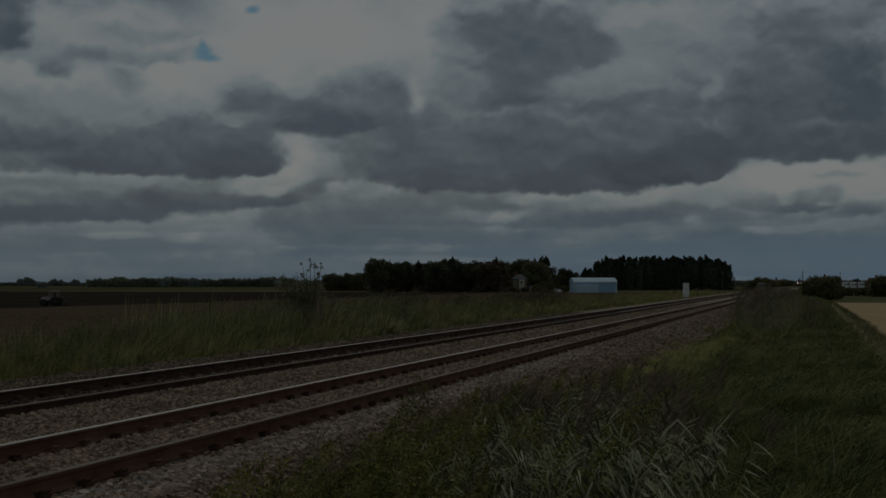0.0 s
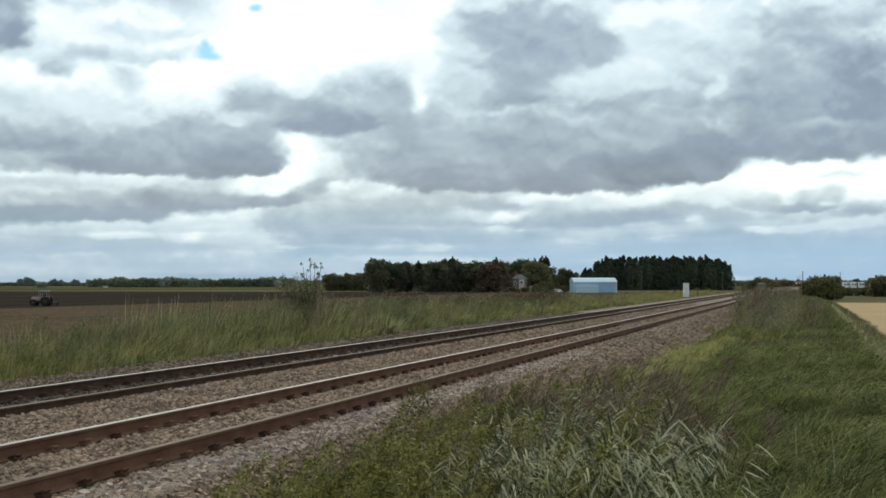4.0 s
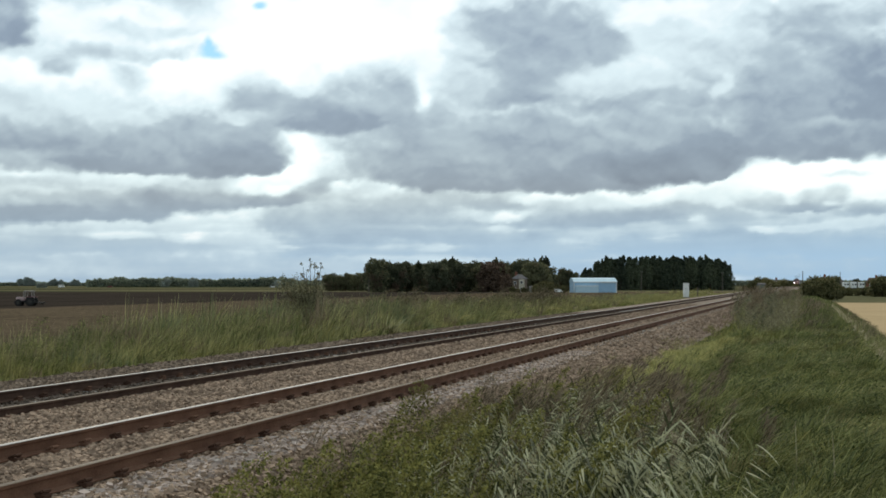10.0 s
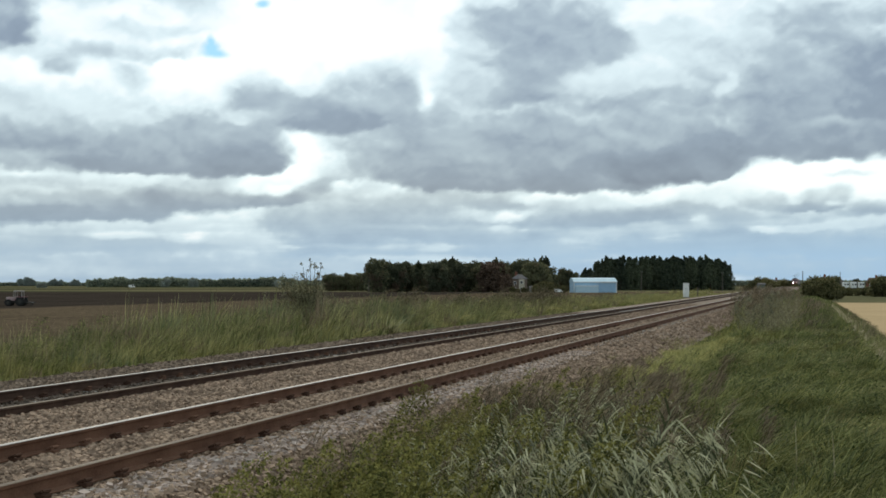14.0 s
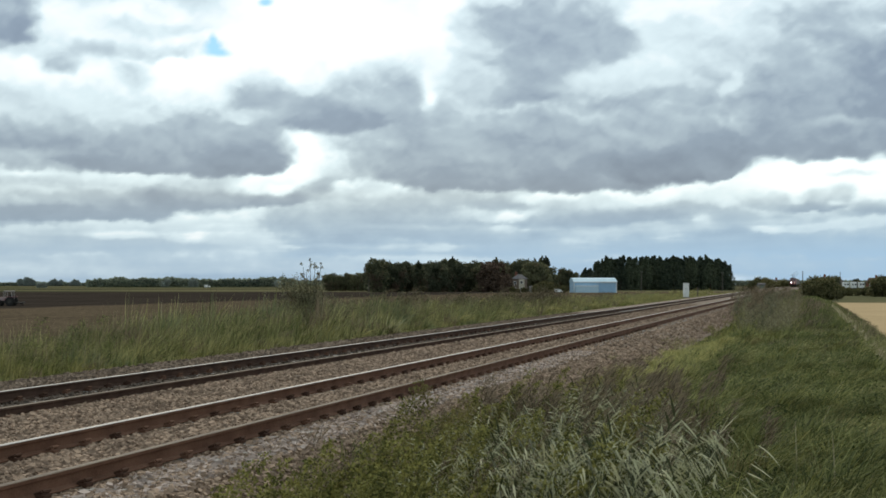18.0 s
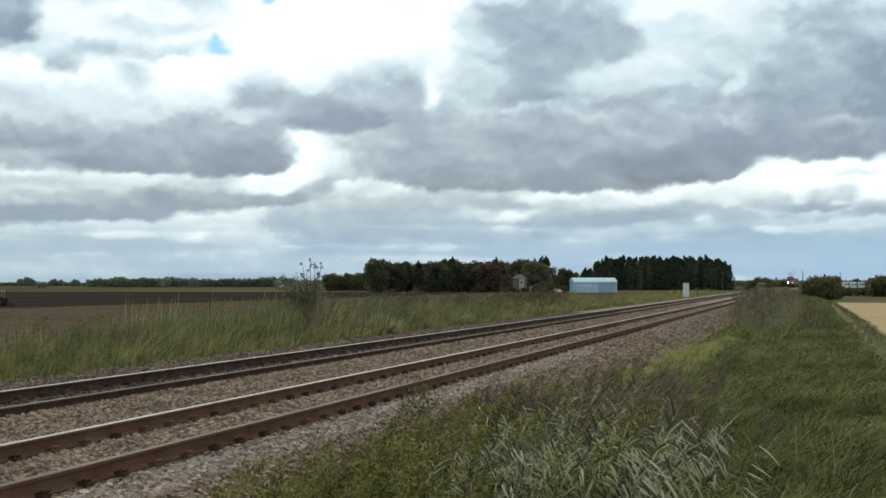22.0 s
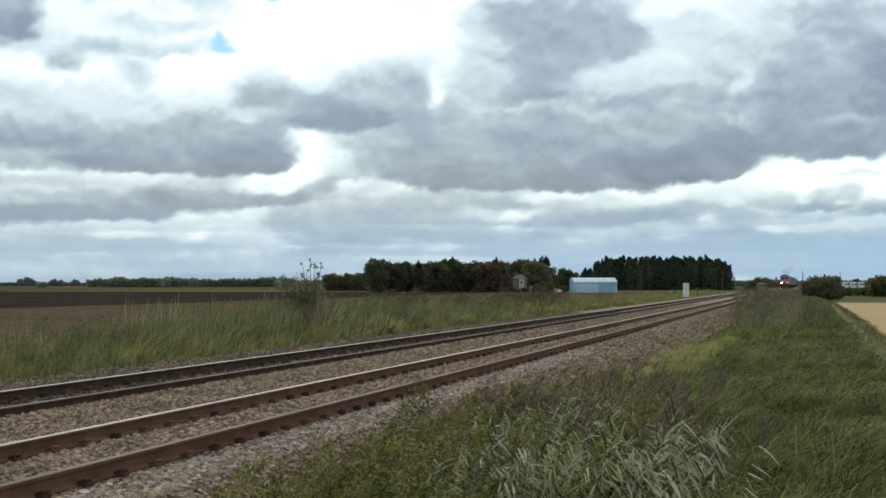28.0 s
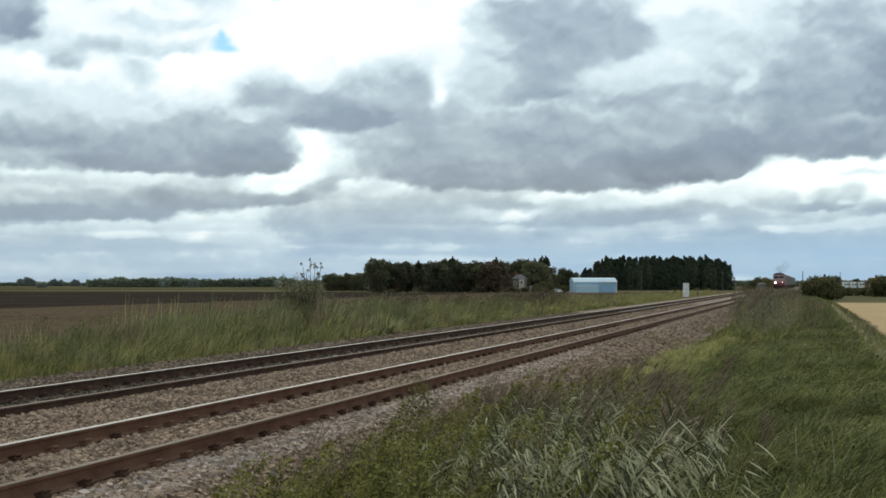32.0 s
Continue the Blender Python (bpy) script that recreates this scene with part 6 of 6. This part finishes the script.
def tractor():
    """Faces -x."""
    ob = tagged(new("tractor"), "dusty faded red tractor with a pale cab pulling a cultivator", "tractor")
    part("bonnet", block(-1.95, -0.35, -0.42, 0.42, 0.95, 1.62, 0.1), PALE_RED, ob, "faded pinkish bonnet")
    part("grille", block(-1.99, -1.96, -0.3, 0.3, 1.0, 1.5), GREY_BOX, ob, "pale grille")
    part("chassis", block(-1.7, 0.9, -0.28, 0.28, 0.6, 0.95, 0.04), DARK_METAL, ob)
    part("weights", block(-2.35, -2.0, -0.4, 0.4, 0.55, 0.95, 0.03), DARK_METAL, ob)
    for sx, sy in ((-0.3, -0.7), (-0.3, 0.7), (1.0, -0.7), (1.0, 0.7)):
        part("cab_pillar", rodpart((sx, sy, 1.25), (sx * 0.9 + 0.05, sy * 0.92, 2.6), 0.075), GREY_BOX, ob)
    part("cab_roof", block(-0.45, 1.15, -0.78, 0.78, 2.6, 2.8, 0.07), GREY_BOX, ob, "pale grey cab roof")
    part("cab_floor", block(-0.35, 1.05, -0.7, 0.7, 1.0, 1.3, 0.03), TRACTOR_RED, ob)
    part("seat", block(0.35, 0.85, -0.25, 0.25, 1.3, 2.0, 0.08), DARK_METAL, ob)
    part("exhaust_pipe", rodpart((-0.6, -0.5, 1.5), (-0.6, -0.5, 2.7), 0.05), GREY_BOX, ob)
    for sy in (-1, 1):
        part("mudguard", block(0.1, 1.5, sy * 0.95 - 0.28, sy * 0.95 + 0.28, 1.62, 1.7, 0.03), TRACTOR_RED, ob)
        part("headlight", block(-1.98, -1.94, sy * 0.3 - 0.1, sy * 0.3 + 0.1, 1.3, 1.45, 0.01), WHITE_PAINT, ob)
    wheels = [(wheel("rear_wheel", 0.85, 0.5, ob, pose(0.75, sy * 0.95, 0.85), DARK_METAL), (0.75, sy * 0.95, 0.85), 0.85) for sy in (-1, 1)]
    wheels += [(wheel("front_wheel", 0.6, 0.38, ob, pose(-1.45, sy * 0.85, 0.6), DARK_METAL), (-1.45, sy * 0.85, 0.6), 0.6) for sy in (-1, 1)]
    cult = part("cultivator", block(1.7, 2.9, -1.4, 1.4, 0.55, 0.7, 0.03), DARK_METAL, ob, "dark cultivator frame")
    part("drawbar", block(0.9, 1.8, -0.07, 0.07, 0.55, 0.68), DARK_METAL, ob)
    for i in range(7):
        part("tine", rodpart((2.3 + 0.3 * (i % 2), -1.2 + 0.4 * i, 0.6), (2.5 + 0.3 * (i % 2), -1.2 + 0.4 * i, 0.0), 0.04, 0.02, 6), DARK_METAL, cult)
    return ob, wheels


def vehicle(name, long, high, paint, label):
    """A road vehicle that faces +x."""
    ob = tagged(new(name), label, "vehicle", "traffic on the far road")
    van = high > 1.8
    bm = prism([(-long / 2, 0.35), (long / 2, 0.35), (long / 2, 0.85), (long / 2 - 0.9, 1.0), (long / 2 - (1.6 if not van else 1.5), high), (-long / 2 + (0.7 if not van else 0.05), high), (-long / 2, 1.0)], -0.88, 0.88)
    part("body", bm, paint, ob)
    part("windscreen", block(long / 2 - 1.32, long / 2 - 1.2, -0.7, 0.7, 1.1, high - 0.2, 0.01), GLASS_DARK, ob)
    for sy in (-1, 1):
        part("side_window", block(long / 2 - 2.6, long / 2 - 1.7, sy * 0.885 - 0.01, sy * 0.885 + 0.01, 1.05, high - 0.15), GLASS_DARK, ob)
    for sx in (-1, 1):
        for sy in (-1, 1):
            wheel("wheel", 0.33, 0.2, ob, pose(sx * long * 0.31, sy * 0.8, 0.33), GREY_BOX)
    return ob


def locomotive():
    """Faces -y, standing on the rails at z = 0."""
    ob = tagged(new("locomotive"), "red diesel locomotive with lit headlights and a pale nose", "locomotive", "approaching train")
    part("body", block(-1.3, 1.3, 1.2, 20.5, 1.05, 3.6, 0.12), RED_PAINT, ob)
    roof = prism([(-1.28, 3.5), (1.28, 3.5), (1.15, 3.66), (0.9, 3.82), (0.5, 3.93), (-0.5, 3.93), (-0.9, 3.82), (-1.15, 3.66)], 0.8, 20.4)
    part("roof", roof, DARK_METAL, ob)
    nose = prism([(1.2, 1.05), (1.2, 3.5), (0.75, 3.5), (0.05, 2.3), (0.0, 1.05)], -1.3, 1.3)
    bmesh.ops.rotate(nose, matrix=Matrix.Rotation(radians(90), 3, "Z"), verts=nose.verts)
    cab = part("cab", nose, PINK_PANEL, ob, "faded pinkish cab front")
    for sx in (-0.58, 0.58):
        bm = block(sx - 0.48, sx + 0.48, -0.02, 0.02, -0.28, 0.36, 0.01)
        bmesh.ops.rotate(bm, matrix=Matrix.Rotation(radians(-30), 3, "X"), verts=bm.verts)
        bmesh.ops.translate(bm, vec=(0, 0.38, 2.92), verts=bm.verts)
        part("windscreen", bm, GLASS_DARK, cab)
    part("nose_panel", block(-0.75, 0.75, -0.03, -0.002, 1.64, 2.25, 0.01), PINK_PANEL, cab, "pale faded panel between the headlights")
    part("nose_band", block(-1.25, 1.25, -0.04, -0.004, 1.08, 1.6, 0.01), RED_PAINT, cab, "red band under the headlights")
    part("buffer_beam", block(-1.25, 1.25, 0.05, 0.4, 0.55, 1.05, 0.03), DARK_METAL, ob)
    for sx in (-0.87, 0.87):
        part("buffer", rodpart((sx, -0.5, 1.0), (sx, 0.1, 1.0), 0.12, n=12), DARK_METAL, ob)
        part("headlight", rodpart((sx * 0.9, -0.06, 1.75), (sx * 0.9, 0.1, 1.75), 0.16 if sx < 0 else 0.11, n=14), LAMP if sx < 0 else LAMP_DIM, cab, "bright lit headlight" if sx < 0 else "dim yellowish headlight")
    for y in (4.0, 17.0):
        bog = part("bogie", block(-1.15, 1.15, y - 2.2, y + 2.2, 0.45, 0.8, 0.05), DARK_METAL, ob)
        for k in (-1.7, 0, 1.7):
            bm = bmesh.new()
            for sx in (-0.75, 0.75):
                rod(bm, (sx - 0.06, y + k, 0.53), (sx + 0.06, y + k, 0.53), 0.52, n=20)
            rod(bm, (-0.75, y + k, 0.53), (0.75, y + k, 0.53), 0.09, n=8)
            part("wheelset", bm, DARK_METAL, bog)
    part("fuel_tank", block(-1.1, 1.1, 8.5, 12.5, 0.4, 1.05, 0.08), DARK_METAL, ob)
    part("exhaust_stack", block(-0.3, 0.3, 10.0, 11.2, 3.88, 4.0, 0.02), DARK_METAL, ob)
    return ob


def exhaust():
    """Thin brown exhaust over the locomotive, in puffs that trail back and up."""
    m = bpy.data.materials.new("thin_smoke")
    m.use_nodes = True
    N, L = m.node_tree.nodes, m.node_tree.links
    N["Principled BSDF"].inputs["Base Color"].default_value = (0.24, 0.19, 0.155, 1)
    N["Principled BSDF"].inputs["Roughness"].default_value = 1.0
    N["Principled BSDF"].inputs["Specular IOR Level"].default_value = 0.0
    clear, mix = N.new("ShaderNodeBsdfTransparent"), N.new("ShaderNodeMixShader")
    mix.inputs[0].default_value = 0.035
    L.new(clear.outputs[0], mix.inputs[1])
    L.new(N["Principled BSDF"].outputs[0], mix.inputs[2])
    L.new(mix.outputs[0], N["Material Output"].inputs["Surface"])
    ob = tagged(new("exhaust_smoke"), "thin brown exhaust haze above the locomotive", "smoke", "approaching train")
    rnd = random.Random(8)
    for i in range(4):
        bm = bmesh.new()
        up = i / 3
        r = 0.7 + 0.4 * up
        bmesh.ops.create_icosphere(bm, subdivisions=3, radius=r)
        for v in bm.verts:
            v.co *= 1 + 0.9 * noise.noise(v.co * 1.2 / r + Vector((7 * i, 0, 0)))
            v.co.x *= 1.3
        p = part("puff", bm, m, ob)
        p.matrix_basis = pose(-0.5 + 1.5 * up + rnd.gauss(0, 0.3), 8.0 + 8 * up, 4.35 + 1.1 * up + rnd.gauss(0, 0.12), 0, 0, rnd.uniform(0, 360))
        for f in p.data.polygons:
            f.use_smooth = True
    return ob


def box_wagon():
    ob = tagged(new("box_wagon"), "grimy grey box wagon in a freight train", "wagon", "approaching train")
    part("body", block(-1.3, 1.3, 0.3, 17.6, 1.1, 3.55, 0.05), GREY_BOX, ob)
    part("roof", prism([(-1.3, 3.55), (1.3, 3.55), (0.7, 3.85), (-0.7, 3.85)], 0.3, 17.6), GREY_BOX, ob)
    part("underframe", block(-1.2, 1.2, 0.1, 17.8, 0.85, 1.1, 0.03), DARK_METAL, ob)
    for k in range(6):
        for sx in (-1.33, 1.33):
            part("rib", block(sx - 0.04, sx + 0.04, 1.5 + 3 * k, 1.7 + 3 * k, 1.15, 3.5), GREY_BOX, ob)
    for y in (2.8, 15.0):
        bog = part("bogie", block(-1.1, 1.1, y - 1.3, y + 1.3, 0.4, 0.8, 0.04), DARK_METAL, ob)
        for k in (-0.9, 0.9):
            bm = bmesh.new()
            for sx in (-0.75, 0.75):
                rod(bm, (sx - 0.06, y + k, 0.46), (sx + 0.06, y + k, 0.46), 0.46, n=18)
            rod(bm, (-0.75, y + k, 0.46), (0.75, y + k, 0.46), 0.08, n=8)
            part("wheelset", bm, DARK_METAL, bog)
    return ob


tractor_ob, tractor_wheels = tractor()
car = vehicle("car", 4.6, 1.5, WHITE_PAINT, "white car on the far road")
red_car = vehicle("car", 4.4, 1.5, RED_PAINT, "red car on the far road")
van = vehicle("van", 6.0, 2.6, WHITE_PAINT, "white van on the far road")
parked = vehicle("car", 4.4, 1.5, WHITE_PAINT, "white car parked near the barn")
tagged(parked, group="parked vehicles")
x, y = spot(8.6, 592)
parked.matrix_basis = pose(x, y, FIELD, 0, 0, 20)
loco = locomotive()
smoke = exhaust()
wagons = [box_wagon()]
for _ in range(11):
    wagons.append(copy_thing(wagons[0], Matrix()))


def motions():
    # clouds: to the right of the view and nearer
    a = radians(15.3)
    right, ahead = Vector((math.cos(a), math.sin(a), 0)), Vector((-math.sin(a), math.cos(a), 0))
    shift = right * 27 - ahead * 54
    walk(clouds, [(t, Matrix.Translation(shift * (t / 32 - 0.5))) for t in (0.0, 16.0, 32.0)])

    # train on the near track
    tx = (RAILS[0] + RAILS[1]) / 2
    for t0, ob, back in [(0, loco, 0.0), (0, smoke, 0.0)] + [(0, w, 21.6 + 18.1 * i) for i, w in enumerate(wagons)]:
        walk(ob, [(t, pose(tx, 318 + 19.3 * (32 - t) + back, 0)) for t in (0.0, 16.0, 32.0)])

    # tractor crossing the ploughed field, moving away to the side
    def tractor_at(t):
        x, y = spot(-29.12 - 0.187 * t, 245)
        return pose(x, y, FIELD + 0.02, 0, 0, 15.3)
    walk(tractor_ob, [(t, tractor_at(t)) for t in (0.0, 16.0, 32.0)])
    for ob, place, r in tractor_wheels:
        walk(ob, [(t, pose(*place, 0, -math.degrees(0.458 * t / r), 0)) for t in range(0, 33, 2)])

    # traffic on the far road
    def road(b):
        x, y = spot(b, 1250)
        return pose(x, y, FIELD + 0.1, 0, 0, 15.3)
    walk(car, [(t, road(-27.26 + 2.078 * (t - 3))) for t in (0.0, 16.0, 32.0)])
    walk(van, [(t, road(b)) for t, b in ((0.0, -41.0), (7.0, -32.15), (12.0, -25.9), (16.5, -19.7), (21.0, -13.3), (32.0, 2.4))])
    walk(red_car, [(t, road(-15.9 - 1.295 * (t - 3)) @ pose(0, 4, 0, 0, 0, 180)) for t in (0.0, 16.0, 32.0)])

    # reeds rock in the wind
    rnd = random.Random(3)
    for ob in reeds:
        base = ob.matrix_basis.copy()
        ph, sp, amp = rnd.uniform(0, 6.28), rnd.uniform(2.2, 3.4), rnd.uniform(1.2, 2.8)
        rows = []
        for k in range(81):
            t = 0.4 * k
            s = math.sin(sp * t + ph) + 0.6 * math.sin(1.7 * sp * t + 2 * ph)
            rows.append((t, base @ pose(0, 0, 0, 0.4 * amp * math.cos(sp * t), amp * s, 0)))
        walk(ob, rows)


motions()
